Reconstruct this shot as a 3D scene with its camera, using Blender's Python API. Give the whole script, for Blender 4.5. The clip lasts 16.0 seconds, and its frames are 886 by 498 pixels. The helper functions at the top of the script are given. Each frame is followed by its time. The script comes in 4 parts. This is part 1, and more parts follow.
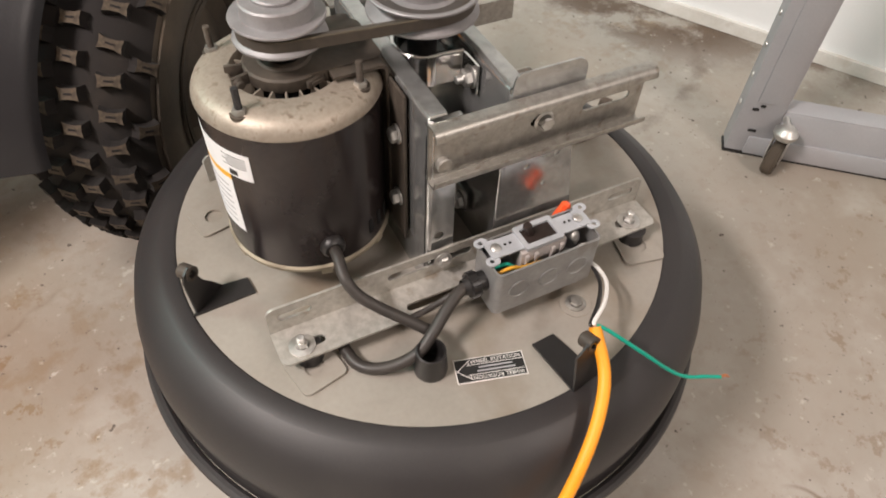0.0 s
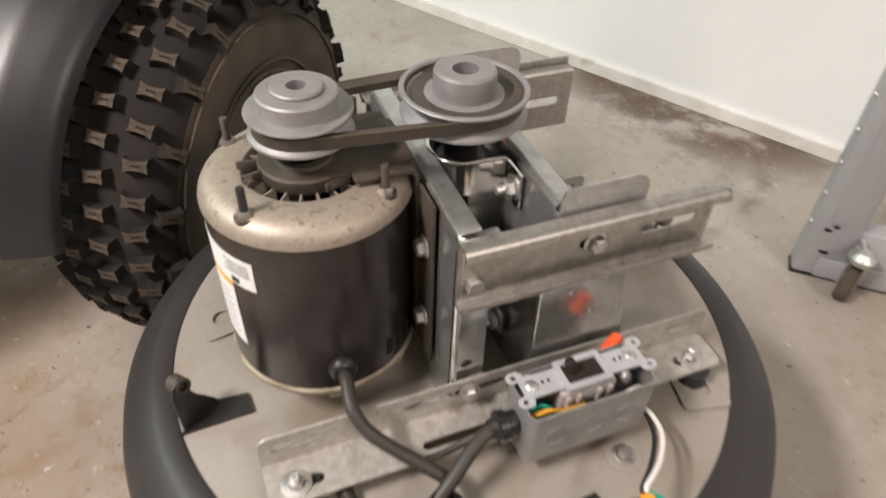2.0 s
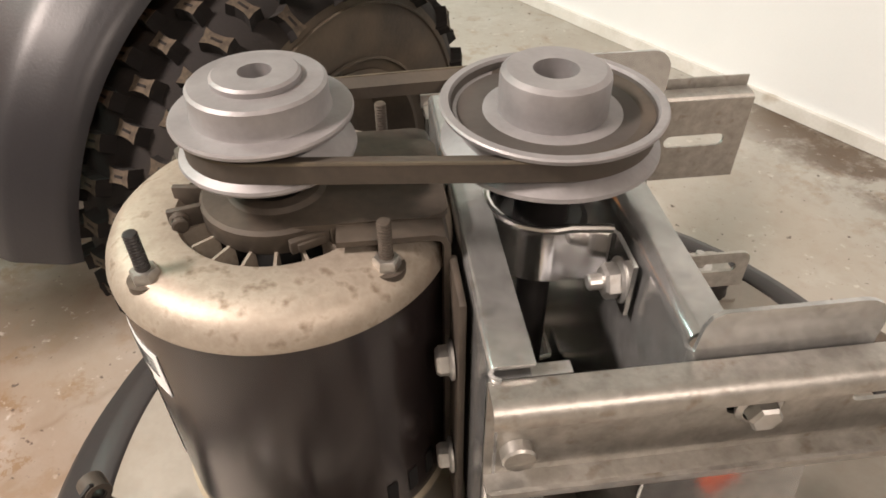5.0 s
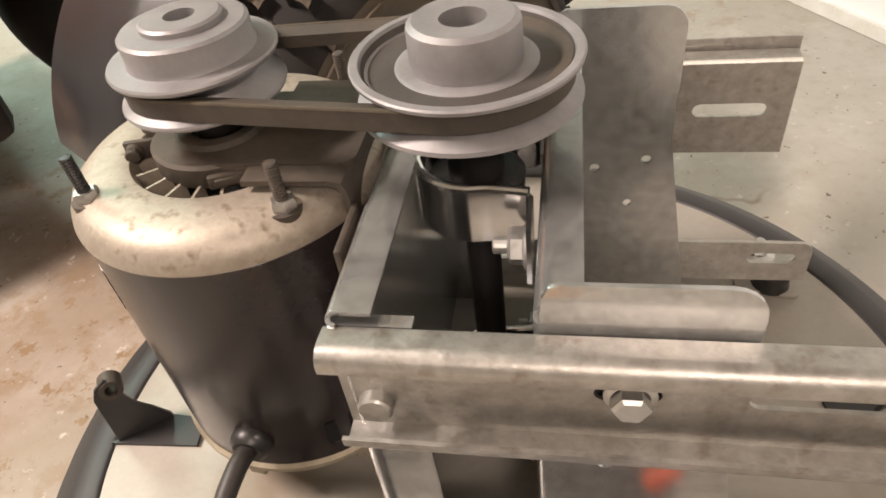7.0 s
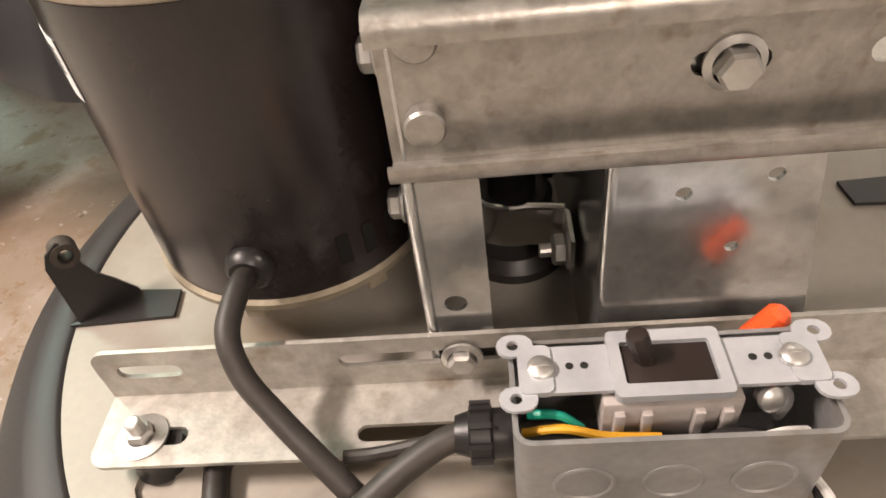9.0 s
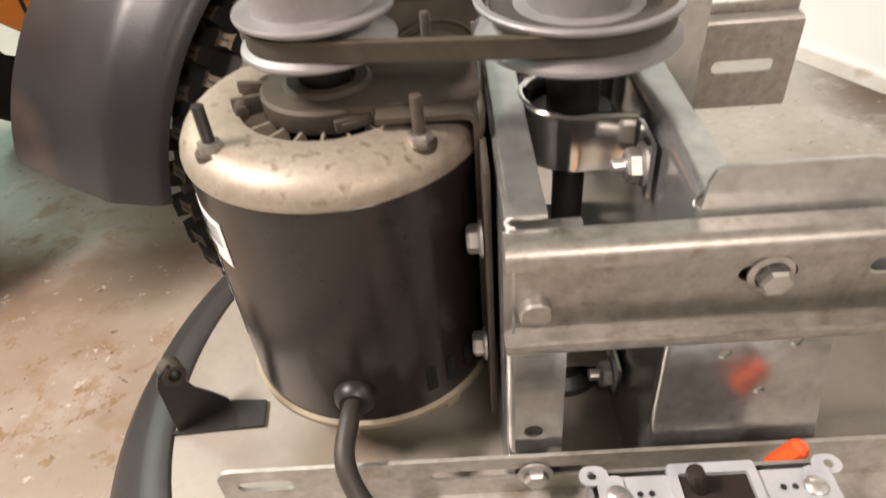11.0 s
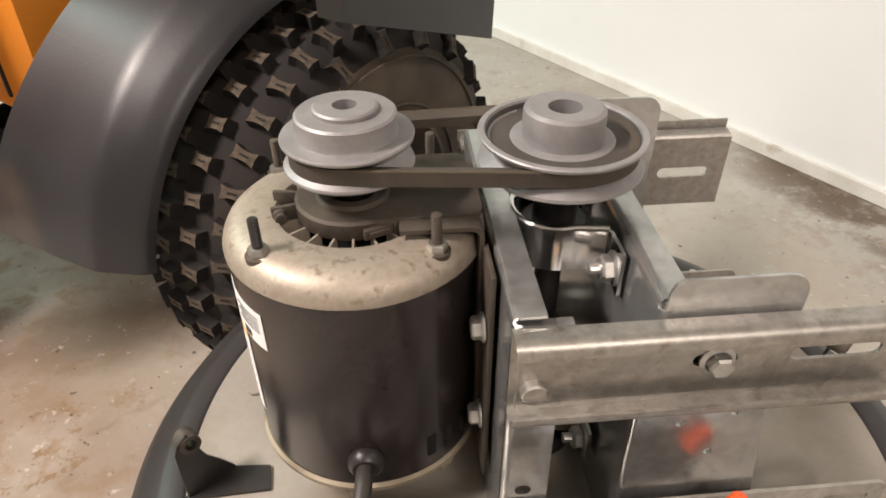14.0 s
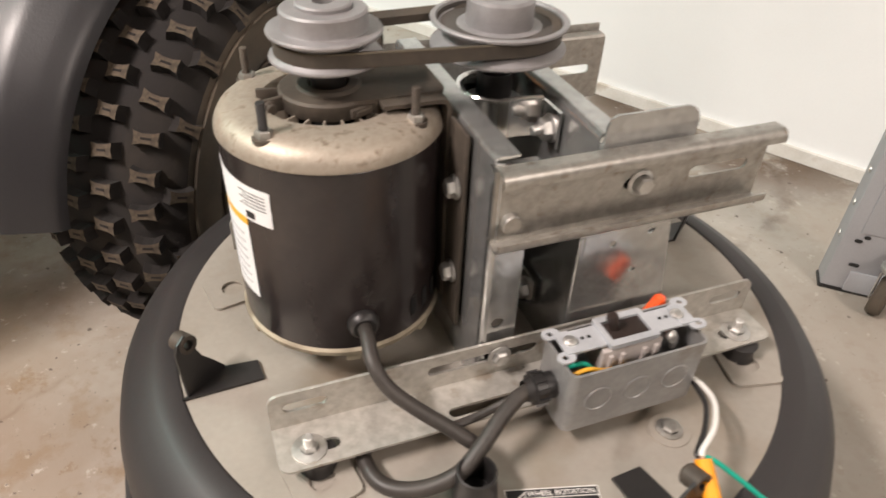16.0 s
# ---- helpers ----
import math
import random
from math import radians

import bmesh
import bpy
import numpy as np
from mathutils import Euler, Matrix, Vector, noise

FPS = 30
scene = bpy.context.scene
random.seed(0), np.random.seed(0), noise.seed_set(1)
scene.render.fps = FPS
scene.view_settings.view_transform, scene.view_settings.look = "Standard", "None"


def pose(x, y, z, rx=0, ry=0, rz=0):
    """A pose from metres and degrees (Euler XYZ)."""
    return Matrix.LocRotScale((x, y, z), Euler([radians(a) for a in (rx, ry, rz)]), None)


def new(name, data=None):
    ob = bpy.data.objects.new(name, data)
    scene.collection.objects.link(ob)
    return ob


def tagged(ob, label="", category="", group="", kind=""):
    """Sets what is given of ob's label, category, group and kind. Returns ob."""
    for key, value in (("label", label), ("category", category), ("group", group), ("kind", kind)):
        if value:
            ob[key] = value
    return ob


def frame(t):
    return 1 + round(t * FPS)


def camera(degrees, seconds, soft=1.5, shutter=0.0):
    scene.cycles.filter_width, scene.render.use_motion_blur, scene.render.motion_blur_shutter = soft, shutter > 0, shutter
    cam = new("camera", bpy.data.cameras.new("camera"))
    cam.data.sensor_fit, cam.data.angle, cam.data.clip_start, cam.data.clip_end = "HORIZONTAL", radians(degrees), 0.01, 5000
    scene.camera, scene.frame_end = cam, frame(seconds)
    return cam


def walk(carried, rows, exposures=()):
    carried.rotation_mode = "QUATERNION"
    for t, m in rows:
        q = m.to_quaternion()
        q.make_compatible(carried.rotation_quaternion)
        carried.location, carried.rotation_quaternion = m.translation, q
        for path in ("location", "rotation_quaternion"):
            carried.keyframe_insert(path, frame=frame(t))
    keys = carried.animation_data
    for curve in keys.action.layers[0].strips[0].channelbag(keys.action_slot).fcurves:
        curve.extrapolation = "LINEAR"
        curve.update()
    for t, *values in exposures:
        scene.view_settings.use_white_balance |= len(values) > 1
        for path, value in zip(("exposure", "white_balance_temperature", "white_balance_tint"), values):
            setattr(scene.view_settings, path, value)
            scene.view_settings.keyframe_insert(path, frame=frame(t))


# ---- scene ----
cam = camera(66.80, 16.0, soft=1.7, shutter=0.4)
ROWS = [
    (0.0, 0.0738, 0.0775, 0.6270, 40.59, -1.81, -26.60),
    (0.5, 0.0740, 0.0736, 0.6208, 37.98, -1.86, -26.78),
    (1.0, 0.0681, 0.0719, 0.6246, 36.59, -2.46, -26.71),
    (1.5, 0.0679, 0.0787, 0.6336, 42.13, -3.48, -25.86),
    (2.0, 0.1157, 0.1368, 0.5914, 47.98, -1.78, -21.12),
    (2.5, 0.1806, 0.2349, 0.5189, 51.70, -1.58, -14.54),
    (3.0, 0.2041, 0.2792, 0.4828, 52.24, -0.60, -10.61),
    (3.5, 0.2050, 0.2853, 0.4853, 52.37, -0.84, -8.83),
    (3.7, 0.2045, 0.2863, 0.4856, 52.10, -0.71, -8.38),
    (5.8, 0.2527, 0.2820, 0.4966, 48.82, 3.38, -3.96),
    (6.0, 0.2727, 0.2775, 0.4938, 49.14, 4.27, -1.80),
    (6.5, 0.3139, 0.2797, 0.4870, 47.71, 5.91, 3.17),
    (7.0, 0.3283, 0.2831, 0.4807, 47.82, 6.27, 8.30),
    (7.5, 0.3092, 0.2718, 0.4604, 46.53, 6.05, 4.42),
    (8.0, 0.2833, 0.2498, 0.4039, 46.04, 6.12, 1.10),
    (8.2, 0.2791, 0.2435, 0.3878, 46.19, 5.62, 0.35),
    (10.3, 0.2786, 0.2506, 0.3882, 45.93, 6.52, 1.37),
    (10.5, 0.2689, 0.2496, 0.4063, 46.41, 6.72, 1.05),
    (11.0, 0.2328, 0.2320, 0.4680, 49.90, 4.01, -0.95),
    (11.5, 0.2187, 0.2288, 0.4849, 51.87, 2.22, -1.60),
    (12.0, 0.2073, 0.2287, 0.5002, 52.23, 1.33, -2.59),
    (12.5, 0.2011, 0.2196, 0.5102, 52.48, 0.92, -3.80),
    (13.0, 0.1940, 0.2073, 0.5243, 53.29, 0.38, -4.87),
    (13.5, 0.1945, 0.2049, 0.5255, 53.67, 0.14, -4.97),
    (14.0, 0.1959, 0.2012, 0.5254, 53.76, 0.28, -5.13),
    (14.5, 0.1834, 0.1730, 0.5312, 52.37, 0.18, -7.21),
    (15.0, 0.1558, 0.1209, 0.5521, 51.26, -1.65, -13.03),
    (15.5, 0.1435, 0.0988, 0.5466, 51.31, -2.52, -17.73),
    (16.0, 0.0953, 0.1240, 0.5101, 52.39, -2.02, -20.35),
]
walk(cam, [(t, pose(*p)) for t, *p in ROWS], exposures=[(0.0, -0.14, 6450.0, 10.0), (1.5, -0.10, 6450.0, 10.0), (3.5, 0.02, 6550.0, 10.0), (6.0, 0.16, 7000.0, 13.0), (8.0, 0.19, 7000.0, 13.0), (10.5, 0.15, 6850.0, 12.0), (11.0, 0.25, 6750.0, 11.5), (11.5, 0.24, 6750.0, 11.5), (12.5, 0.11, 6780.0, 11.0), (16.0, 0.06, 6580.0, 10.0)])

# ---- light: two ceiling strip lamps and an added cool lamp in a closed garage ----
FLOOR, CEIL = -0.22, 2.35
world = bpy.data.worlds.new("world")
scene.world = world
world.use_nodes = True
world.node_tree.nodes["Background"].inputs[0].default_value = (0.9, 0.85, 0.8, 1)
world.node_tree.nodes["Background"].inputs[1].default_value = 0.005
# The third, greenish row has no visible source; added to cool the floor under the quad.
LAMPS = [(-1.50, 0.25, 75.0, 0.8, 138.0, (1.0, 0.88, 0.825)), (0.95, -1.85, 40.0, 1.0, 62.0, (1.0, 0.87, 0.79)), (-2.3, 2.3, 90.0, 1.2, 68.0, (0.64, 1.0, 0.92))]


def strip_light(x, y, turn, length, watts, colour):
    data = bpy.data.lights.new("lamp", "AREA")
    data.shape, data.size, data.size_y = "RECTANGLE", length, 0.25
    data.energy, data.color = watts, colour
    lamp = new("strip_lamp", data)
    lamp.matrix_basis = pose(x, y, CEIL - 0.09, 0, 0, turn)
    return lamp


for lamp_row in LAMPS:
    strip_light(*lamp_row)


# ---- materials ----
def mat(name, a, b, rough=0.5, metal=0.0, scale=8.0, fine=120.0, bump=0.1, dirt=None, dirt_at=(0.55, 0.75), dirt_scale=6.0, rough_var=0.15, stretch=(1, 1, 1), coat=0.0, spangle=0.0):
    m = bpy.data.materials.new(name)
    m.use_nodes = True
    nt = m.node_tree
    N, L = nt.nodes, nt.links
    bsdf = N["Principled BSDF"]
    tc = N.new("ShaderNodeTexCoord")
    mp = N.new("ShaderNodeMapping")
    mp.inputs["Scale"].default_value = stretch
    L.new(tc.outputs["Object"], mp.inputs[0])

    def noise_tex(s, detail=4.0):
        n = N.new("ShaderNodeTexNoise")
        n.inputs["Scale"].default_value, n.inputs["Detail"].default_value = s, detail
        L.new(mp.outputs[0], n.inputs["Vector"])
        return n

    big, small = noise_tex(scale), noise_tex(fine, 3.0)
    mixf = N.new("ShaderNodeMath")
    mixf.operation = "MULTIPLY_ADD"
    L.new(small.outputs[0], mixf.inputs[0])
    mixf.inputs[1].default_value = 0.35
    L.new(big.outputs[0], mixf.inputs[2])
    ramp = N.new("ShaderNodeValToRGB")
    ramp.color_ramp.elements[0].position, ramp.color_ramp.elements[1].position = 0.45, 0.9
    ramp.color_ramp.elements[0].color, ramp.color_ramp.elements[1].color = (*a, 1), (*b, 1)
    L.new(mixf.outputs[0], ramp.inputs[0])
    colour = ramp.outputs[0]
    if dirt:
        dn = noise_tex(dirt_scale, 6.0)
        dr = N.new("ShaderNodeValToRGB")
        dr.color_ramp.elements[0].position, dr.color_ramp.elements[1].position = dirt_at
        L.new(dn.outputs[0], dr.inputs[0])
        mx = N.new("ShaderNodeMixRGB")
        L.new(dr.outputs[0], mx.inputs[0])
        L.new(colour, mx.inputs[1])
        mx.inputs[2].default_value = (*dirt, 1)
        colour = mx.outputs[0]
    grain = mixf.outputs[0]
    if spangle:
        warp = N.new("ShaderNodeVectorMath")
        warp.operation = "MULTIPLY_ADD"
        L.new(small.outputs["Color"], warp.inputs[0])
        warp.inputs[1].default_value = (0.004, 0.004, 0.004)
        L.new(mp.outputs[0], warp.inputs[2])
        cells = N.new("ShaderNodeTexVoronoi")
        cells.inputs["Scale"].default_value = 130.0
        L.new(warp.outputs[0], cells.inputs["Vector"])
        lum = N.new("ShaderNodeMapRange")
        lum.inputs["To Min"].default_value, lum.inputs["To Max"].default_value = 1.0 - spangle, 1.0
        L.new(cells.outputs["Color"], lum.inputs["Value"])
        sx = N.new("ShaderNodeMixRGB")
        sx.blend_type = "MULTIPLY"
        sx.inputs[0].default_value = 1.0
        L.new(colour, sx.inputs[1])
        L.new(lum.outputs[0], sx.inputs[2])
        colour = sx.outputs[0]
        mxr = N.new("ShaderNodeMath")
        mxr.operation = "MULTIPLY_ADD"
        L.new(cells.outputs["Color"], mxr.inputs[0])
        mxr.inputs[1].default_value = 0.5
        L.new(big.outputs[0], mxr.inputs[2])
        grain = mxr.outputs[0]
    L.new(colour, bsdf.inputs["Base Color"])
    rr = N.new("ShaderNodeMapRange")
    rr.inputs["To Min"].default_value, rr.inputs["To Max"].default_value = max(0.03, rough - rough_var), min(1.0, rough + rough_var)
    L.new(grain, rr.inputs["Value"])
    L.new(rr.outputs[0], bsdf.inputs["Roughness"])
    bsdf.inputs["Metallic"].default_value = metal
    bsdf.inputs["Coat Weight"].default_value = coat
    if bump:
        bp = N.new("ShaderNodeBump")
        bp.inputs["Strength"].default_value, bp.inputs["Distance"].default_value = bump, 0.002
        L.new(small.outputs[0], bp.inputs["Height"])
        L.new(bp.outputs[0], bsdf.inputs["Normal"])
    return m


WALL_WHITE = mat("white_paint", (0.85, 0.86, 0.87), (0.90, 0.91, 0.92), 0.55, 0, 3, 200, 0.05)
TRIM_WHITE = mat("trim_paint", (0.66, 0.63, 0.58), (0.82, 0.80, 0.77), 0.5, 0, 14, 150, 0.05, (0.40, 0.31, 0.22), (0.60, 0.80), 9)
DRYWALL = mat("bare_drywall", (0.30, 0.28, 0.25), (0.37, 0.345, 0.31), 0.8, 0, 2, 90, 0.1)
CEIL_PAINT = mat("ceiling_paint", (0.50, 0.48, 0.45), (0.56, 0.54, 0.50), 0.8, 0, 2, 90, 0.1)
RUBBERY = mat("spun_dark_metal", (0.021, 0.018, 0.019), (0.031, 0.028, 0.028), 0.46, 0.0, 5, 300, 0.05, (0.055, 0.049, 0.045), (0.56, 0.9), 5)
PLATE = mat("painted_plate", (0.30, 0.275, 0.24), (0.38, 0.35, 0.31), 0.45, 0.25, 7, 220, 0.06, (0.24, 0.19, 0.14), (0.52, 0.72), 9)
GALV = mat("galvanised_steel", (0.38, 0.362, 0.335), (0.53, 0.515, 0.485), 0.40, 0.90, 150, 420, 0.08, (0.26, 0.205, 0.145), (0.60, 0.84), 120, 0.07, spangle=0.14)
ANGLE_STEEL = mat("dusty_angle_steel", (0.42, 0.40, 0.365), (0.57, 0.55, 0.51), 0.42, 0.55, 150, 420, 0.08, (0.27, 0.21, 0.15), (0.60, 0.84), 70, 0.07, spangle=0.10)
GALV_BRIGHT = mat("bright_galvanised_sheet", (0.46, 0.465, 0.46), (0.60, 0.605, 0.60), 0.19, 0.80, 140, 420, 0.02, (0.30, 0.265, 0.21), (0.62, 0.88), 110, 0.04, spangle=0.15)
STRAP = mat("satin_zinc", (0.42, 0.44, 0.47), (0.54, 0.56, 0.59), 0.42, 0.3, 40, 300, 0.03)
BOXSTEEL = mat("dull_galvanised", (0.30, 0.30, 0.30), (0.43, 0.43, 0.43), 0.42, 0.6, 40, 260, 0.06, (0.24, 0.215, 0.18), (0.55, 0.8), 40, spangle=0.12)
SIDEWALL = mat("dusty_sidewall", (0.036, 0.030, 0.024), (0.075, 0.060, 0.046), 0.85, 0, 9, 200, 0.15, (0.13, 0.10, 0.07), (0.45, 0.75), 7)
CHROME = mat("chrome_band", (0.74, 0.73, 0.72), (0.82, 0.81, 0.80), 0.13, 1.0, 20, 300, 0.0, None, (0.55, 0.75), 6.0, 0.04)
ZINC = mat("bright_zinc", (0.50, 0.49, 0.47), (0.70, 0.69, 0.67), 0.36, 0.90, 60, 300, 0.05, (0.25, 0.21, 0.16), (0.60, 0.85), 90)
CAST = mat("cast_pulley_grey", (0.235, 0.225, 0.23), (0.31, 0.30, 0.305), 0.46, 0.4, 60, 400, 0.08)
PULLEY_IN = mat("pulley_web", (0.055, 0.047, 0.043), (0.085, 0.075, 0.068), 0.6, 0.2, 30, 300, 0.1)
MOTOR = mat("motor_enamel", (0.017, 0.013, 0.013), (0.027, 0.021, 0.021), 0.22, 0.0, 12, 200, 0.0, (0.055, 0.045, 0.040), (0.62, 0.92), 9, 0.06)
CAP = mat("motor_cap_aluminium", (0.32, 0.275, 0.225), (0.43, 0.38, 0.32), 0.50, 0.5, 150, 520, 0.08, (0.19, 0.145, 0.105), (0.56, 0.74), 150, 0.06)
CAPLOW = mat("motor_foot_ring", (0.28, 0.24, 0.17), (0.42, 0.37, 0.29), 0.55, 0.4, 22, 200, 0.06, (0.12, 0.09, 0.06), (0.5, 0.75), 30)
BROWN = mat("dusty_bracket", (0.042, 0.034, 0.028), (0.105, 0.085, 0.066), 0.6, 0.2, 22, 240, 0.1)
BLACK = mat("black_plastic", (0.012, 0.011, 0.011), (0.022, 0.02, 0.02), 0.35, 0, 20, 300, 0.03)
CABLE = mat("cable_jacket", (0.024, 0.020, 0.018), (0.048, 0.041, 0.036), 0.48, 0, 30, 300, 0.05, (0.085, 0.068, 0.052), (0.60, 0.85), 25)
BELT = mat("belt_rubber", (0.036, 0.029, 0.023), (0.075, 0.060, 0.046), 0.7, 0, 30, 300, 0.1)
CORD_LAYER = mat("tan_belt_fabric", (0.05, 0.04, 0.028), (0.10, 0.08, 0.052), 0.8, 0, 60, 400, 0.1)
# Tread rubber is coloured darker than the sidewall to hold the fender's shade.
SHADED_TYRE = mat("shaded_tyre_rubber", (0.008, 0.006, 0.006), (0.015, 0.012, 0.010), 0.95, 0, 14, 260, 0.2, (0.028, 0.021, 0.015), (0.55, 0.85), 12)
LUG = mat("dusty_lug_rubber", (0.034, 0.025, 0.018), (0.12, 0.092, 0.064), 0.9, 0, 40, 300, 0.2, (0.014, 0.011, 0.009), (0.50, 0.66), 45)
FENDER = mat("grey_fender_plastic", (0.014, 0.013, 0.015), (0.022, 0.021, 0.024), 0.34, 0, 5, 400, 0.08, (0.080, 0.058, 0.046), (0.57, 0.72), 3.6)
ORANGE_BODY = mat("orange_plastic", (0.62, 0.20, 0.02), (0.72, 0.26, 0.03), 0.35, 0, 5, 200, 0.03)
ORANGE_CORD = mat("orange_jacket", (0.85, 0.30, 0.01), (0.95, 0.38, 0.02), 0.45, 0, 20, 300, 0.03)
ORANGE_NUT = mat("orange_wire_nut", (0.97, 0.10, 0.02), (1.0, 0.15, 0.035), 0.4, 0, 20, 300, 0.03)
ORANGE_NUT.node_tree.nodes["Principled BSDF"].inputs["Subsurface Weight"].default_value = 0.6
ORANGE_NUT.node_tree.nodes["Principled BSDF"].inputs["Subsurface Radius"].default_value = (0.012, 0.004, 0.002)
GREEN_WIRE = mat("green_wire", (0.0, 0.28, 0.19), (0.0, 0.35, 0.25), 0.4, 0, 20, 300, 0.02)
WHITE = mat("white_plastic", (0.75, 0.73, 0.70), (0.82, 0.80, 0.77), 0.4, 0, 20, 300, 0.02)
PAPER = mat("label_paper", (0.72, 0.72, 0.74), (0.80, 0.80, 0.80), 0.5, 0, 30, 300, 0.02)
YELLOW = mat("yellow_print", (0.75, 0.38, 0.03), (0.8, 0.42, 0.04), 0.5, 0, 30, 300, 0.0)
INK = mat("black_print", (0.012, 0.012, 0.012), (0.02, 0.02, 0.02), 0.45, 0, 30, 300, 0.0)
STEEL_GREY = mat("grey_powder_coat", (0.36, 0.36, 0.38), (0.43, 0.43, 0.45), 0.45, 0.1, 6, 300, 0.05)
COPPER = mat("copper", (0.7, 0.3, 0.15), (0.8, 0.38, 0.2), 0.3, 1.0, 20, 300, 0.0)
DARK = mat("deep_brown_bakelite", (0.014, 0.008, 0.006), (0.022, 0.012, 0.009), 0.5, 0, 20, 300, 0.02)
SWITCH_GREY = mat("grey_moulding", (0.36, 0.325, 0.31), (0.46, 0.42, 0.40), 0.45, 0, 60, 300, 0.04, (0.22, 0.18, 0.15), (0.55, 0.8), 80)
# Near-black colour that paints the shade inside the motor's openings.
HOLE = mat("unlit_opening", (0.003, 0.003, 0.003), (0.005, 0.005, 0.005), 1.0, 0, 20, 300, 0.0)


def concrete():
    """Bare concrete: cloudy greys, rust-brown blotches, a stain with painted shade under the quad, a dark damp edge
    along the wall, specks and hairline cracks.
    """
    m = bpy.data.materials.new("concrete")
    m.use_nodes = True
    nt = m.node_tree
    N, L = nt.nodes, nt.links
    bsdf = N["Principled BSDF"]
    tc = N.new("ShaderNodeTexCoord")

    def noise_tex(s, detail=5.0, rough=0.55, vec=None):
        n = N.new("ShaderNodeTexNoise")
        n.inputs["Scale"].default_value, n.inputs["Detail"].default_value, n.inputs["Roughness"].default_value = s, detail, rough
        L.new(vec or tc.outputs["Object"], n.inputs["Vector"])
        return n.outputs[0]

    def ramp(v, a, b):
        r = N.new("ShaderNodeMapRange")
        r.clamp = True
        r.inputs["From Min"].default_value, r.inputs["From Max"].default_value = a, b
        L.new(v, r.inputs["Value"])
        return r.outputs[0]

    def mul(a, b):
        q = N.new("ShaderNodeMath")
        q.operation = "MULTIPLY"
        for i, v in enumerate((a, b)):
            if isinstance(v, float):
                q.inputs[i].default_value = v
            else:
                L.new(v, q.inputs[i])
        return q.outputs[0]

    def over(colour, mask, tint):
        x = N.new("ShaderNodeMixRGB")
        L.new(mask, x.inputs[0])
        if isinstance(colour, tuple):
            x.inputs[1].default_value = (*colour, 1)
        else:
            L.new(colour, x.inputs[1])
        x.inputs[2].default_value = (*tint, 1)
        return x.outputs[0]

    def spot(x, y, r0, r1):
        d = N.new("ShaderNodeVectorMath")
        d.operation = "DISTANCE"
        L.new(tc.outputs["Object"], d.inputs[0])
        d.inputs[1].default_value = (x, y, 0.05)
        return ramp(d.outputs["Value"], r1, r0)

    c = over((0.405, 0.38, 0.345), ramp(noise_tex(1.6), 0.35, 0.7), (0.33, 0.285, 0.235))
    c = over(c, ramp(noise_tex(7.0), 0.5, 0.8), (0.47, 0.445, 0.41))
    c = over(c, mul(ramp(noise_tex(38.0, 4.0), 0.50, 0.72), 0.35), (0.30, 0.25, 0.20))
    blot = ramp(noise_tex(16.0, 6.0, 0.62), 0.53, 0.63)
    for x, y, r0, r1, k in ((-0.55, -0.02, 0.18, 0.55, 0.75), (-0.75, 0.45, 0.1, 0.5, 0.8), (1.02, 0.62, 0.12, 0.42, 0.5), (0.35, 1.3, 0.1, 0.5, 0.35)):
        c = over(c, mul(mul(blot, spot(x, y, r0, r1)), k), (0.23, 0.145, 0.065))
    # First two ovals: brown stain with the quad's floor shade painted in; the rest are streaks.
    for x, y, ang, stretch, r0, r1, k in ((-0.51, 0.44, 14.0, 2.6, 0.04, 0.13, 0.85), (-0.80, 0.46, -10.0, 2.0, 0.04, 0.12, 0.6), (0.84, 0.275, 22.0, 10.0, -0.005, 0.016, 0.55), (1.02, 0.42, 60.0, 6.0, -0.005, 0.018, 0.5)):
        mp = N.new("ShaderNodeMapping")
        mp.vector_type = "TEXTURE"
        mp.inputs["Location"].default_value = (x, y, 0.05)
        mp.inputs["Rotation"].default_value = (0, 0, radians(ang))
        mp.inputs["Scale"].default_value = (stretch, 1, 1)
        L.new(tc.outputs["Object"], mp.inputs[0])
        ln = N.new("ShaderNodeVectorMath")
        ln.operation = "LENGTH"
        L.new(mp.outputs[0], ln.inputs[0])
        rag = N.new("ShaderNodeMath")
        rag.operation = "MULTIPLY_ADD"
        L.new(noise_tex(11.0, 6.0, 0.6), rag.inputs[0])
        rag.inputs[1].default_value = 0.10
        L.new(ln.outputs["Value"], rag.inputs[2])
        c = over(c, mul(ramp(rag.outputs[0], r1 + 0.05, r0 + 0.05), k), (0.085, 0.052, 0.032))
    gunk = ramp(noise_tex(6.5, 7.0, 0.7), 0.40, 0.52)
    for x, y, r0, r1 in ((1.00, 0.69, 0.12, 0.28), (1.08, 0.50, 0.08, 0.22), (0.93, 0.86, 0.06, 0.2), (1.30, 0.30, 0.05, 0.25)):
        c = over(c, mul(mul(gunk, spot(x, y, r0, r1)), 0.9), (0.115, 0.075, 0.05))
    for x, y, r0, r1, k in ((-0.56, 0.18, 0.12, 0.46, 0.8), (-0.75, -0.15, 0.10, 0.45, 0.65)):
        c = over(c, mul(mul(ramp(noise_tex(5.0, 6.0, 0.6), 0.25, 0.55), spot(x, y, r0, r1)), k), (0.23, 0.175, 0.125))
    flake = ramp(noise_tex(26.0, 7.0, 0.7), 0.58, 0.63)
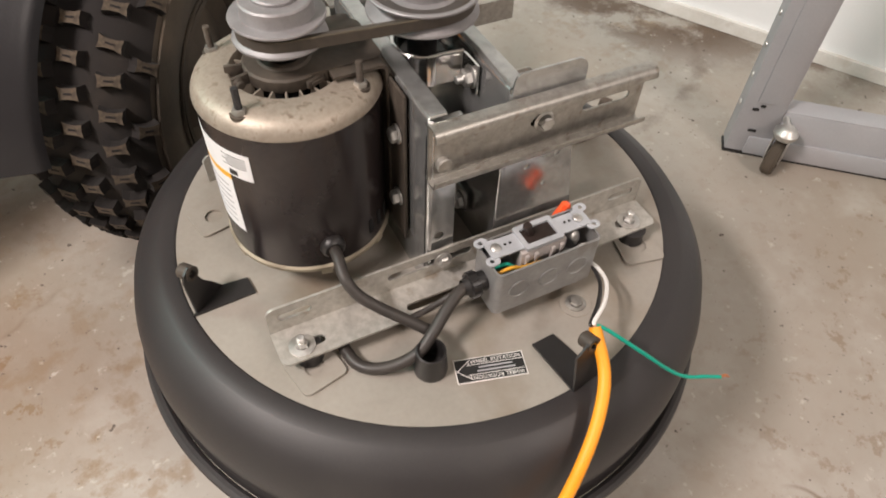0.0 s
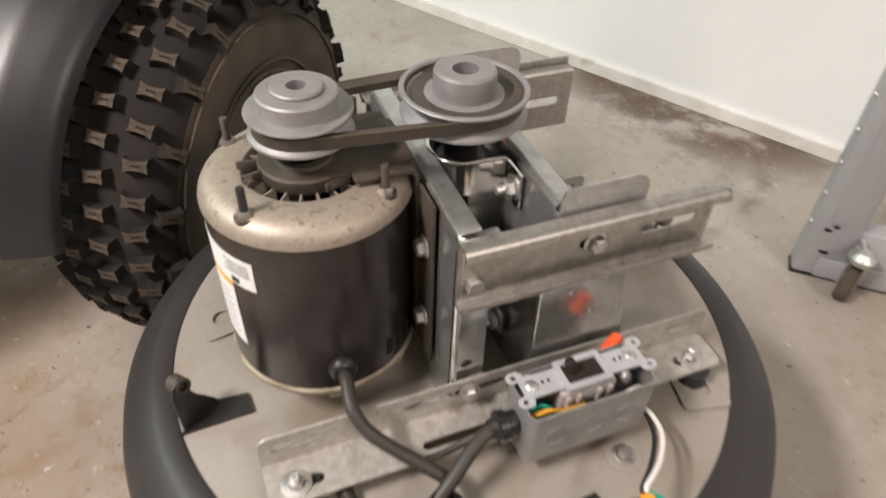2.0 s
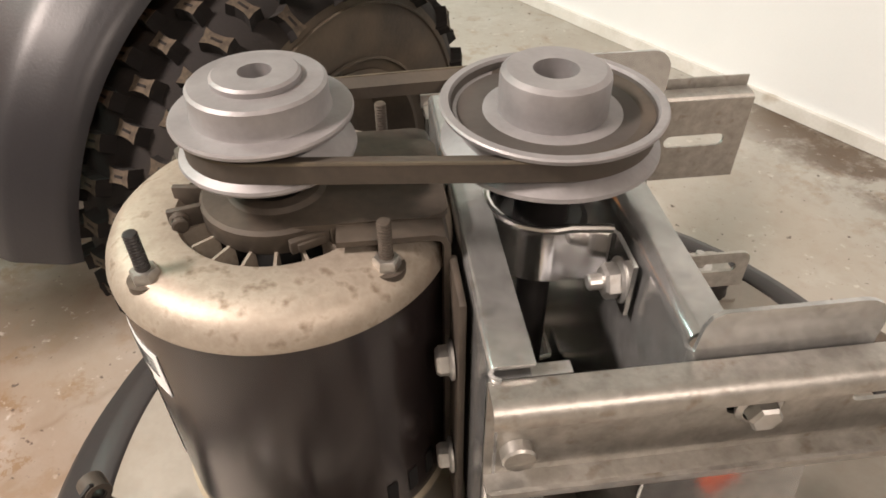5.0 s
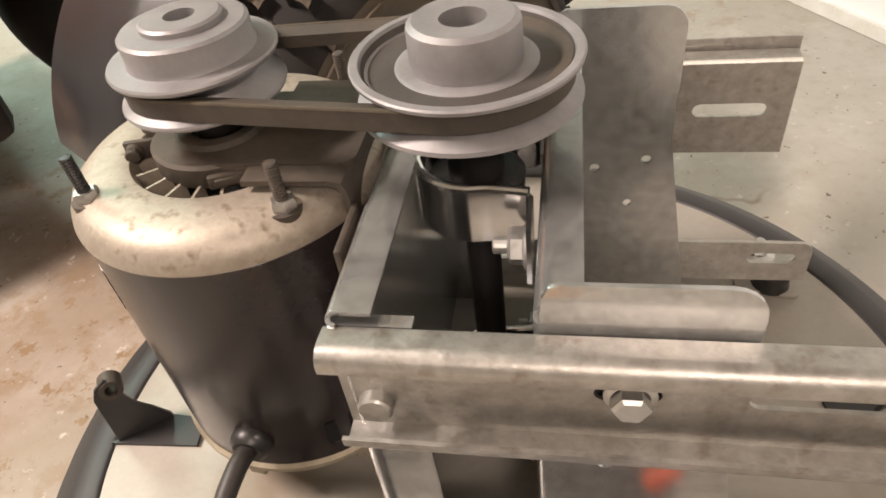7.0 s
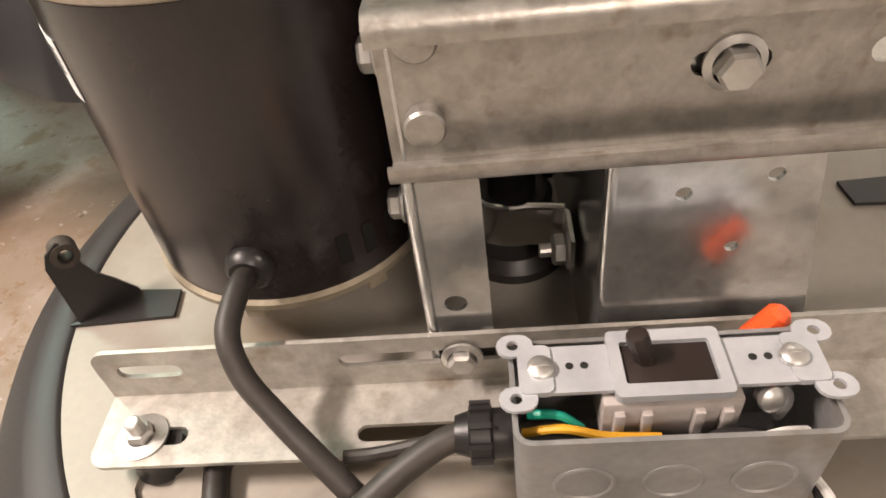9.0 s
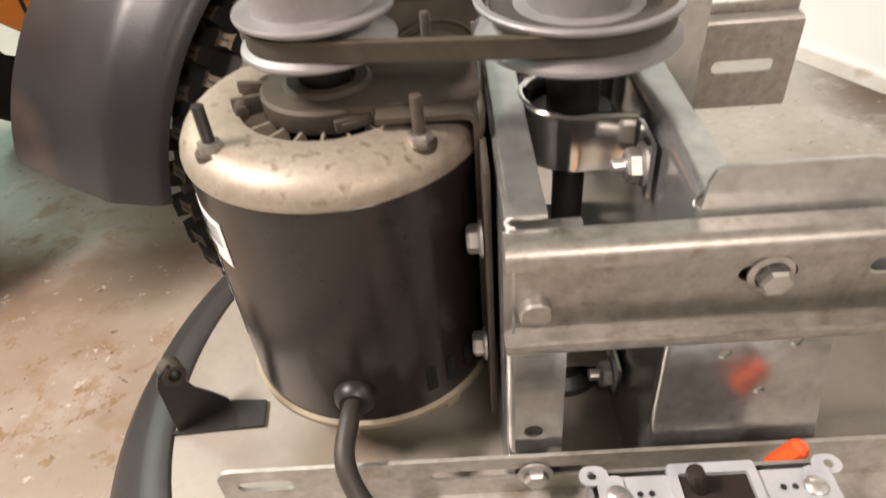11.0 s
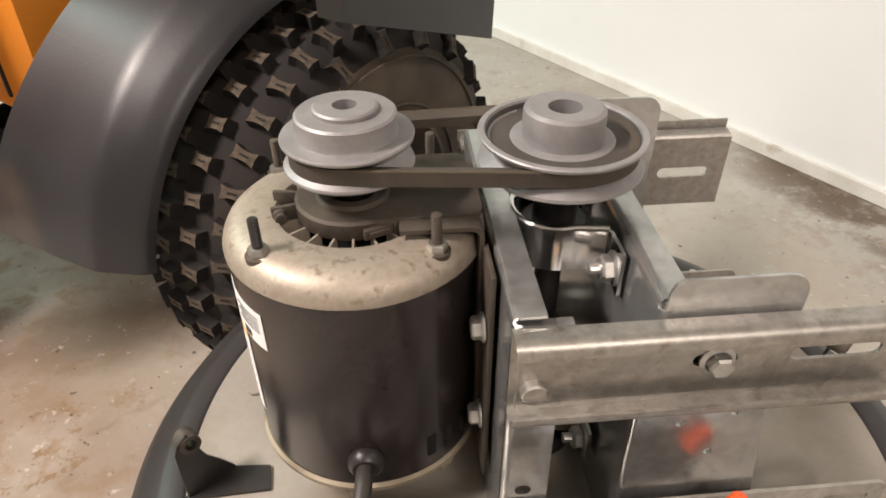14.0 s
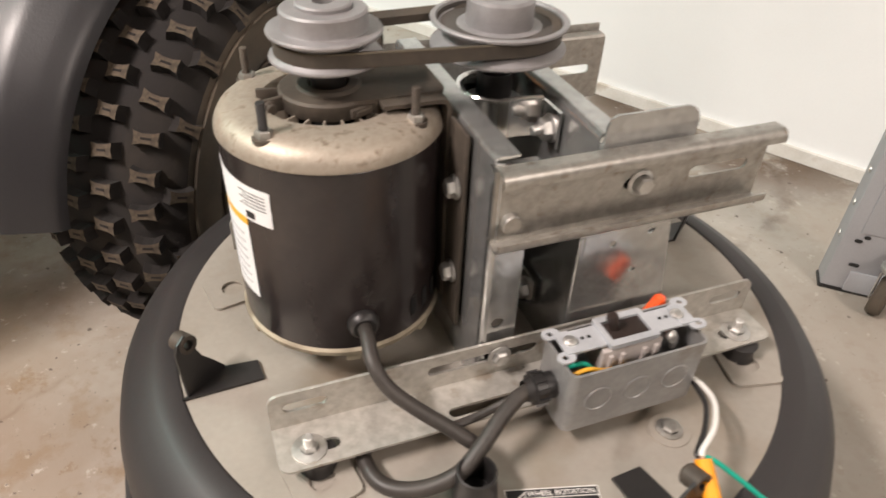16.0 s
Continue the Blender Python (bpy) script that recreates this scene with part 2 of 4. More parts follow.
    for x, y, r0, r1, k in ((-0.56, 0.14, 0.10, 0.36, 0.8), (-0.72, -0.14, 0.10, 0.40, 0.75), (0.95, -0.30, 0.10, 0.40, 0.45), (0.62, -0.45, 0.10, 0.35, 0.4)):
        c = over(c, mul(mul(flake, spot(x, y, r0, r1)), k), (0.19, 0.115, 0.05))
    c = over(c, mul(ramp(noise_tex(48.0, 6.0, 0.65), 0.62, 0.70), 0.5), (0.60, 0.57, 0.52))
    c = over(c, mul(ramp(noise_tex(75.0, 2.0), 0.70, 0.75), 0.85), (0.07, 0.05, 0.04))
    c = over(c, mul(ramp(noise_tex(210.0, 2.0), 0.70, 0.77), 0.6), (0.10, 0.08, 0.06))
    vor = N.new("ShaderNodeTexVoronoi")
    vor.feature = "DISTANCE_TO_EDGE"
    vor.inputs["Scale"].default_value = 1.1
    wob = N.new("ShaderNodeMixRGB")
    wob.inputs[0].default_value = 0.12
    L.new(tc.outputs["Object"], wob.inputs[1])
    nz = N.new("ShaderNodeTexNoise")
    nz.inputs["Scale"].default_value = 9.0
    L.new(tc.outputs["Object"], nz.inputs["Vector"])
    L.new(nz.outputs["Color"], wob.inputs[2])
    L.new(wob.outputs[0], vor.inputs["Vector"])
    c = over(c, mul(mul(ramp(vor.outputs["Distance"], 0.006, 0.0), ramp(noise_tex(5.0), 0.5, 0.62)), 0.7), (0.16, 0.11, 0.07))
    L.new(c, bsdf.inputs["Base Color"])
    rg = N.new("ShaderNodeMapRange")
    rg.inputs["To Min"].default_value, rg.inputs["To Max"].default_value = 0.38, 0.72
    L.new(noise_tex(12.0), rg.inputs["Value"])
    L.new(rg.outputs[0], bsdf.inputs["Roughness"])
    bp = N.new("ShaderNodeBump")
    bp.inputs["Strength"].default_value, bp.inputs["Distance"].default_value = 0.25, 0.002
    L.new(noise_tex(90.0, 5.0), bp.inputs["Height"])
    L.new(bp.outputs[0], bsdf.inputs["Normal"])
    return m


CONCRETE = concrete()


# ---- building helpers ----
def part(name, bm, material, parent=None, label="", smooth=35):
    bmesh.ops.recalc_face_normals(bm, faces=bm.faces[:])
    me = bpy.data.meshes.new(name)
    bm.to_mesh(me)
    bm.free()
    me.materials.append(material)
    if smooth:
        me.shade_smooth()
        me.set_sharp_from_angle(angle=radians(smooth))
    ob = new(name, me)
    if parent:
        ob.parent = parent
        if parent.type == "EMPTY":
            ob.matrix_parent_inverse = parent.matrix_basis.inverted()
    if label:
        ob["label"] = label
    return ob


def thing(name, at, label, category, group="", kind=""):
    e = new(name)
    e.empty_display_size = 0.02
    e.matrix_basis = Matrix.Translation(at)
    return tagged(e, label, category, group, kind)


def box(bm, c, s, m=None, bevel=0.0):
    r = bmesh.ops.create_cube(bm, size=1.0)
    vs = r["verts"]
    for v in vs:
        v.co = Vector((v.co.x * s[0], v.co.y * s[1], v.co.z * s[2]))
    if bevel:
        es = list({e for v in vs for e in v.link_edges})
        o = bmesh.ops.bevel(bm, geom=es, offset=bevel, segments=2, affect="EDGES", profile=0.5)
        vs = list({v for f in o["faces"] for v in f.verts} | {v for v in vs if v.is_valid})
    mm = (m or Matrix()) if c is None else (m or Matrix()) @ Matrix.Translation(c)
    for v in vs:
        v.co = mm @ v.co
    return vs


def lathe(bm, profile, c=(0, 0, 0), seg=64, m=None, closed=False):
    """A turned form: profile of (radius, z), round the z axis at c."""
    rings = []
    mm = Matrix.Translation(c) if m is None else m
    for r, z in profile:
        if r < 1e-6:
            rings.append([bm.verts.new(mm @ Vector((0, 0, z)))])
        else:
            rings.append([bm.verts.new(mm @ Vector((r * math.cos(2 * math.pi * i / seg), r * math.sin(2 * math.pi * i / seg), z))) for i in range(seg)])
    pairs = list(zip(rings, rings[1:])) + ([(rings[-1], rings[0])] if closed else [])
    for a, b in pairs:
        for i in range(seg):
            j = (i + 1) % seg
            q = [a[i % len(a)], a[j % len(a)], b[j % len(b)], b[i % len(b)]]
            q = list(dict.fromkeys(q))
            if len(q) > 2:
                try:
                    bm.faces.new(q)
                except ValueError:
                    pass


def axis_matrix(p, d):
    return Matrix.Translation(p) @ Vector(d).to_track_quat("Z", "Y").to_matrix().to_4x4()


def plate(bm, outline, thick, m, holes=()):
    """A flat sheet: outline and holes in (u, v), thickened along +w, laid by m."""
    edges = []
    for loop in (outline, *holes):
        vs = [bm.verts.new((u, v, 0)) for u, v in loop]
        edges += [bm.edges.new((vs[i], vs[(i + 1) % len(vs)])) for i in range(len(vs))]
    before = set(bm.faces)
    r = bmesh.ops.triangle_fill(bm, edges=edges, use_beauty=True, use_dissolve=True)
    faces = [f for f in bm.faces if f not in before]
    ex = bmesh.ops.extrude_face_region(bm, geom=faces)
    up = [g for g in ex["geom"] if isinstance(g, bmesh.types.BMVert)]
    for v in up:
        v.co.z += thick
    allv = {v for f in faces for v in f.verts} | set(up)
    for v in allv:
        v.co = m @ v.co


def slot(cu, cv, length, width, n=6):
    """A slot lying along u."""
    r, h = width / 2, max(0.0, length / 2 - width / 2)
    out = []
    for k in range(n + 1):
        a = -math.pi / 2 + math.pi * k / n
        out.append((cu + h + r * math.cos(a), cv + r * math.sin(a)))
    for k in range(n + 1):
        a = math.pi / 2 + math.pi * k / n
        out.append((cu - h + r * math.cos(a), cv + r * math.sin(a)))
    return out


def hole(cu, cv, r, n=12):
    return [(cu + r * math.cos(2 * math.pi * k / n), cv + r * math.sin(2 * math.pi * k / n)) for k in range(n)]


def rounded(u0, v0, u1, v1, r, corners="1111", n=5):
    """A rectangle; corners from lower left round to the left, 1 for a rounded one."""
    out = []
    for (cu, cv, a0), on in zip(((u0, v0, math.pi), (u1, v0, 1.5 * math.pi), (u1, v1, 0), (u0, v1, 0.5 * math.pi)), corners):
        if on == "1":
            x, y = cu + (r if cu == u0 else -r), cv + (r if cv == v0 else -r)
            out += [(x + r * math.cos(a0 + k * math.pi / 2 / n), y + r * math.sin(a0 + k * math.pi / 2 / n)) for k in range(n + 1)]
        else:
            out.append((cu, cv))
    return out


def frame_of(o, u, v):
    """The matrix with origin o whose axes are u, v and u x v."""
    u, v = Vector(u), Vector(v)
    w = u.cross(v)
    return Matrix(((u.x, v.x, w.x, o[0]), (u.y, v.y, w.y, o[1]), (u.z, v.z, w.z, o[2]), (0, 0, 0, 1)))


def glide(points, n=8):
    """A smooth line through the points."""
    ps = [Vector(p) for p in points]
    ps = [2 * ps[0] - ps[1], *ps, 2 * ps[-1] - ps[-2]]
    out = []
    for i in range(1, len(ps) - 2):
        for k in range(n):
            t = k / n
            a, b, c, d = ps[i - 1:i + 3]
            out.append(0.5 * ((2 * b) + (c - a) * t + (2 * a - 5 * b + 4 * c - d) * t * t + (3 * b - a - 3 * c + d) * t ** 3))
    out.append(ps[-2])
    return out


def tube(bm, points, r, seg=12, n=8, line=None, caps=True):
    line = line or glide(points, n)
    rings, side = [], None
    for i, p in enumerate(line):
        d = (line[min(i + 1, len(line) - 1)] - line[max(i - 1, 0)]).normalized()
        side = (side - d * side.dot(d)).normalized() if side else d.orthogonal().normalized()
        up = d.cross(side)
        rings.append([bm.verts.new(p + (side * math.cos(2 * math.pi * k / seg) + up * math.sin(2 * math.pi * k / seg)) * (r(i / (len(line) - 1)) if callable(r) else r)) for k in range(seg)])
    for a, b in zip(rings, rings[1:]):
        for k in range(seg):
            bm.faces.new((a[k], a[(k + 1) % seg], b[(k + 1) % seg], b[k]))
    if caps:
        bm.faces.new(rings[0][::-1])
        bm.faces.new(rings[-1])


def prism(bm, profile, a, b, m=None):
    """A closed profile of (y, z) drawn out along x from a to b."""
    mm = m or Matrix()
    A = [bm.verts.new(mm @ Vector((a, y, z))) for y, z in profile]
    B = [bm.verts.new(mm @ Vector((b, y, z))) for y, z in profile]
    n = len(profile)
    for i in range(n):
        bm.faces.new((A[i], A[(i + 1) % n], B[(i + 1) % n], B[i]))
    bm.faces.new(A[::-1])
    bm.faces.new(B)


def bend(points, thick, outward=1):
    """The closed outline of a bent sheet that follows points, thick to one side."""
    ps = [Vector(p) for p in points]
    off = []
    for i, p in enumerate(ps):
        d1 = (ps[i] - ps[i - 1]).normalized() if i else (ps[1] - ps[0]).normalized()
        d2 = (ps[i + 1] - ps[i]).normalized() if i + 1 < len(ps) else d1
        n = Vector((-(d1.y + d2.y), d1.x + d2.x))
        n = n.normalized() / max(0.4, math.sqrt((1 + d1.dot(d2)) / 2))
        off.append(p + n * thick * outward)
    return [tuple(p) for p in ps] + [tuple(p) for p in reversed(off)]


def hex_bolt(parent, p, d, r=0.0065, h=0.005, washer=0.0095, stud=0.0, material=None, name="bolt"):
    """A flanged hex head at p that looks along d."""
    bm = bmesh.new()
    m = axis_matrix(p, d)
    lathe(bm, [(0, 0), (washer, 0), (washer, 0.0012), (r * 1.0, 0.0022)], seg=24, m=m)
    lathe(bm, [(r, 0.0012), (r, h - 0.0016), (r * 0.82, h - 0.0002), (r * 0.55, h), (0, h)], seg=6, m=m)
    if stud:
        lathe(bm, [(0.0035, h), (0.0035, h + stud - 0.0006), (0.0028, h + stud), (0, h + stud)], seg=14, m=m)
    return part(name, bm, material or ZINC, parent, smooth=25)


# ---- structure ----
def slab(name, c, s, material, label, rot=0.0, category=""):
    bm = bmesh.new()
    box(bm, (0, 0, 0), s)
    ob = part(name, bm, material, smooth=0)
    ob.matrix_basis = pose(*c, 0, 0, rot)
    return tagged(ob, label, category or name.split("_")[0], kind="structure")


slab("floor", (0.2, 0.6, FLOOR - 0.05), (9, 9, 0.1), CONCRETE, "worn bare concrete garage floor with rust-brown stains", category="floor")
WU, WN = Vector((0.496, -0.868, 0)).normalized(), Vector((-0.868, -0.496, 0)).normalized()
WP = Vector((1.0, 1.62, 0))
wang = math.degrees(math.atan2(WU.y, WU.x))
wc = WP - WN * 0.06
wc, WE = wc + WU * 1.2, 10.4
slab("wall_east", (wc.x, wc.y, (FLOOR + CEIL) / 2 + 0.015), (WE, 0.12, CEIL - FLOOR - 0.03), WALL_WHITE, "smooth white painted garage wall", wang, "wall")
bc = WP + WN * 0.006 + WU * 1.2
slab("baseboard", (bc.x, bc.y, FLOOR + 0.0155), (WE, 0.012, 0.029), TRIM_WHITE, "low white strip along the foot of the wall", wang, "baseboard")
for nm, cx, cy, sx, sy in (("wall_north", 0.2, 5.15, 9, 0.1), ("wall_south", 0.2, -3.95, 9, 0.1), ("wall_west", -4.35, 0.6, 0.1, 9), ("wall_far", 4.75, 0.6, 0.1, 9)):
    slab(nm, (cx, cy, (FLOOR + CEIL) / 2), (sx, sy, CEIL - FLOOR), DRYWALL, "plain bare drywall garage wall", 0, "wall")
slab("ceiling", (0.2, 0.6, CEIL + 0.05), (9, 9, 0.1), CEIL_PAINT, "plain pale garage ceiling", category="ceiling")

# ---- roof ventilator: housing and plate ----
C = Vector((0.290, 0.521, 0))
ZP = 0.12
vent = thing("roof_ventilator", (C.x, C.y, FLOOR), "dark spun-metal roof ventilator with a dusty grey motor plate", "ventilator")
bm = bmesh.new()
lathe(bm, [(0.246, ZP - 0.004), (0.2495, ZP + 0.0008), (0.2515, ZP + 0.0016), (0.267, ZP - 0.0015), (0.2685, ZP - 0.0022), (0.284, ZP - 0.011), (0.296, ZP - 0.027), (0.302, ZP - 0.048), (0.3035, ZP - 0.07), (0.301, ZP - 0.088), (0.2985, ZP - 0.10),
           (0.300, 0.010), (0.302, 0.003), (0.300, -0.006), (0.26, -0.012), (0.2, -0.012)], (C.x, C.y, 0), 128)
part("housing", bm, RUBBERY, vent, "matt charcoal spun-metal housing")
bm = bmesh.new()
lathe(bm, [(0.3085 + 0.0065 * math.cos(a), 0.0 + 0.0065 * math.sin(a)) for a in [k * math.pi / 5 for k in range(10)]], (C.x, C.y, 0), 128, closed=True)
part("rolled_lip", bm, RUBBERY, vent)
bm = bmesh.new()
lathe(bm, [(0, ZP - 0.004), (0.2505, ZP - 0.004), (0.2505, ZP), (0, ZP)], (C.x, C.y, 0), 128)
part("motor_plate", bm, PLATE, vent, "dusty grey painted round plate")
bm = bmesh.new()
lathe(bm, [(0.205, -0.012), (0.20, -0.06), (0.205, FLOOR + 0.03), (0.23, FLOOR + 0.004), (0.23, FLOOR), (0, FLOOR)], (C.x, C.y, 0), 72)
base = part("base", bm, RUBBERY, vent, "dark base under the housing")

# ---- uprights, rails and angles ----
ALONG_Y = Matrix(((0, 1, 0, 0), (1, 0, 0, 0), (0, 0, 1, 0), (0, 0, 0, 1)))
ALONG_Z = Matrix(((0, 1, 0, 0), (0, 0, 1, 0), (1, 0, 0, 0), (0, 0, 0, 1)))


def folded_face(bm, x0, y0, y1, zt, width, r, rise=0.0):
    """A standing sheet at x0 whose top turns outwards over a bend of radius r, with a rounded front corner."""
    arc = [(x0 + r - r * math.cos(a), zt - r + r * math.sin(a)) for a in [k * math.pi / 12 for k in range(7)]]
    prism(bm, bend([(x0, ZP)] + arc + [(x0 + width, zt + rise)], 0.0018, -1), y0 + 0.004, y1, ALONG_Y)
    arc = [(x0 + 0.004 - 0.004 * math.cos(a), y0 + 0.004 - 0.004 * math.sin(a)) for a in [k * math.pi / 12 for k in range(7)]]
    prism(bm, bend(arc, 0.0018, 1), ZP, zt - r, ALONG_Z)


for name, sx in (("left_upright", 0), ("right_upright", 1)):
    bm = bmesh.new()
    if sx == 0:
        x0, y0, y1, zt = 0.2475, 0.428, 0.622, 0.3168
        folded_face(bm, x0, y0 - 0.004, y1, zt, 0.0165, 0.003)
        plate(bm, [(x0, y0 - 0.0005), (x0 + 0.03, y0 - 0.0005), (x0 + 0.03, y0 + 0.005), (x0, y0 + 0.005)], 0.0014, frame_of((0, 0, zt - 0.0075), (1, 0, 0), (0, 1, 0)))
        for yy in (y0, y1 - 0.0018):
            plate(bm, [(x0, ZP), (x0 + 0.0285, ZP), (x0 + 0.0265, 0.300), (x0, 0.300)], 0.0018, frame_of((0, yy + 0.0018, 0), (1, 0, 0), (0, 0, 1)), [hole(x0 + 0.0135, 0.182, 0.0048)])
    else:
        x0, y0, y1, zt = 0.3180, 0.428, 0.630, 0.3200
        folded_face(bm, x0, y0, y1, zt, 0.0165, 0.006, 0.001)
        o = [(x0 + 0.004, ZP), (0.410, ZP), (0.3885, 0.25), (0.3875, 0.28)] + rounded(0.33, 0.285, 0.3885, 0.3325, 0.012, "0010")[1:-1] + [(x0 + 0.0085, 0.3325), (x0 + 0.0050, 0.3305), (x0 + 0.0030, 0.3260), (x0 + 0.0022, 0.3150), (x0 + 0.0040, 0.3100)]
        for yy in (y0, y1 - 0.0018):
            plate(bm, o, 0.0018, frame_of((0, yy + 0.0018, 0), (1, 0, 0), (0, 0, 1)), [hole(0.345, 0.232, 0.003), hole(0.375, 0.238, 0.003), hole(0.366, 0.205, 0.0025)])
    part(name, bm, GALV_BRIGHT, vent, "galvanised folded-steel bearing upright")


def rail(name, y, side, x0, x1, zm, half, slots, material):
    bm = bmesh.new()
    plate(bm, rounded(x0, zm - half, x1, zm + half, 0.001, "0000"), 0.0018, frame_of((0, y, 0), (1, 0, 0), (0, 0, 1)), slots)
    for s in (1, -1):
        lip = [(y + side * (0.0085 + 0.0045 * math.sin(a)), zm + s * (half - 0.0040 + 0.0045 * math.cos(a))) for a in [k * math.pi / 12 for k in range(7)]]
        prof = bend([(y, zm + s * (half - 0.003)), (y + side * 0.0004, zm + s * (half - 0.0012)), (y + side * 0.0015, zm + s * half)] + lip + [(y + side * 0.013, zm + s * (half - 0.0065))], 0.0018, s * side)
        prism(bm, prof, x0, x1)
    if side > 0:
        for sg in (1, -1):
            zc = zm + sg * (half + 0.0035)
            box(bm, ((x0 + x1) / 2, y + side * 0.0135, zc), (x1 - x0 + 0.003, 0.0016, 0.009), None, 0.0004)
    return part(name, bm, material, vent, "galvanised slotted channel rail")


near = rail("front_rail", 0.426, -1, 0.247, 0.4505, 0.2842, 0.0265, [slot(0.350, 0.2842, 0.023, 0.008), slot(0.413, 0.2842, 0.048, 0.0085)], GALV)
far = rail("back_rail", 0.636, 1, 0.247, 0.4505, 0.267, 0.0285, [slot(0.418, 0.267, 0.04, 0.0085)], GALV)
hex_bolt(near, (0.3508, 0.4242, 0.2842), (0, -1, 0), 0.0068, 0.0080, 0.0092)
for z in (0.2722, 0.3000):
    bm = bmesh.new()
    lathe(bm, [(0, 0), (0.0068, 0), (0.0068, 0.0022 if z > 0.28 else 0.0045), (0.006, 0.0032 if z > 0.28 else 0.0055), (0, 0.0032 if z > 0.28 else 0.0055)], seg=20, m=axis_matrix((0.2595, 0.4242, z), (0, -1, 0)))
    part("rivet", bm, GALV, near)


def angle(name, y, side):
    bm = bmesh.new()
    x0, x1 = 0.098, 0.486
    plate(bm, rounded(x0, min(0, side * -0.037), x1, max(0, side * -0.037), 0.008, "1100" if side > 0 else "0011"), 0.0022, frame_of((0, y, 0.136), (1, 0, 0), (0, 1, 0)), [slot(0.1265, -side * 0.023, 0.026, 0.009), slot(0.458, -side * 0.023, 0.026, 0.009)] + ([slot(0.245, -side * 0.026, 0.06, 0.008)] if side > 0 else []))
    plate(bm, rounded(x0, 0.136, x1, 0.1695, 0.008, "0011"), 0.0022, frame_of((0, y + 0.0011, 0), (1, 0, 0), (0, 0, 1)), [slot(0.122, 0.156, 0.03, 0.0085), slot(0.462, 0.156, 0.03, 0.0085), slot(0.25, 0.156, 0.085, 0.0085)])
    ob = part(name, bm, ANGLE_STEEL, vent, "dusty galvanised slotted angle")
    for x in (0.119, 0.461):
        hex_bolt(ob, (x, y - side * 0.023, 0.138), (0, 0, 1), 0.0062, 0.006, 0.0115, 0.007)
    return ob


ang = angle("front_angle", 0.4225, 1)
angle("back_angle", 0.632, -1)
hex_bolt(ang, (0.2615, 0.4203, 0.1565), (0, -1, 0), 0.0065, 0.006, 0.009)

# feet: pressed tabs and rubber mounts under the angle ends
for x, y, s in ((0.123, 0.385, 1), (0.461, 0.378, -1), (0.090, 0.595, 1), (0.47, 0.652, -1)):
    bm = bmesh.new()
    plate(bm, rounded(-0.021, -0.021, 0.021, 0.021, 0.006), 0.0024, pose(x, y, ZP + 0.0005, 0, 0, 12 * s), [hole(0, 0, 0.009)])
    tab = part("foot_tab", bm, PLATE, vent)
    if y != 0.595:
        bm = bmesh.new()
        lathe(bm, [(0, ZP + 0.002), (0.013, ZP + 0.002), (0.0115, ZP + 0.008), (0.013, 0.1355), (0, 0.1355)], (x + 0.0, y + (0.013 if y < 0.5 else -0.01), 0), 20)
        part("rubber_mount", bm, BLACK, tab)

# ---- motor ----
MC = Vector((0.1735, 0.527, 0))
motor = thing("electric_motor", (MC.x, MC.y, ZP), "black electric motor with a tarnished aluminium end cap", "motor")
bm = bmesh.new()
lathe(bm, [(0.0, 0.160), (0.070, 0.160), (0.0735, 0.163), (0.0735, 0.305), (0.072, 0.307), (0.046, 0.307), (0.046, 0.286), (0, 0.286)], MC, 96)
part("shell", bm, MOTOR, motor, "glossy black enamelled shell")
bm = bmesh.new()
lathe(bm, [(0.0, 0.150), (0.058, 0.150), (0.072, 0.155), (0.0752, 0.158), (0.0755, 0.1615), (0.0735, 0.1635), (0, 0.1635)], MC, 96)
part("base_ring", bm, CAPLOW, motor)
bm = bmesh.new()
lathe(bm, [(0.0738, 0.3055), (0.0748, 0.3065), (0.0748, 0.3085), (0.0738, 0.312), (0.0715, 0.3162), (0.067, 0.3198), (0.060, 0.322), (0.048, 0.3228), (0.044, 0.3222), (0.0425, 0.320), (0.0415, 0.312), (0.0415, 0.2995)], MC, 96)
cap = part("end_cap", bm, CAP, motor, "tarnished aluminium domed end cap")
for k in range(20):
    a = 2 * math.pi * k / 20
    bm = bmesh.new()
    box(bm, (0.0365, 0, 0.3140), (0.012, 0.0013, 0.011), Matrix.Translation(MC) @ Matrix.Rotation(a, 4, "Z"))
    part("fin", bm, CAP, cap, smooth=0)
# Black disc down the cap's well: the recess's shade as colour.
bm = bmesh.new()
lathe(bm, [(0, 0.2870), (0.0455, 0.2870), (0.0455, 0.2880), (0, 0.2880)], MC, 48)
part("vent_recess", bm, HOLE, cap)
bm = bmesh.new()
lathe(bm, [(0.010, 0.3175), (0.0315, 0.3175), (0.0325, 0.319), (0.0325, 0.3275), (0.031, 0.329), (0.021, 0.3292), (0.019, 0.331), (0.0135, 0.331), (0.010, 0.326)], MC, 64, closed=True)
part("resilient_ring", bm, BROWN, motor, "dusty grey rubber mounting ring")
bm = bmesh.new()
lathe(bm, [(0.0062, 0.30), (0.0062, 0.371), (0.005, 0.372), (0, 0.372)], MC, 20)
part("shaft", bm, CAST, motor)
bm = bmesh.new()
lathe(bm, [(0, 0.322), (0.0115, 0.322), (0.0115, 0.34), (0, 0.34)], MC, 24)
part("shaft_collar", bm, BLACK, motor)
# bracket arm and the flange down the upright
bm = bmesh.new()
y0, y1 = 0.486, 0.568
prof = [(0.198, 0.3285), (0.236, 0.3285), (0.2405, 0.327), (0.2425, 0.323), (0.2425, 0.165)]
o = bend(prof, 0.0026, -1)
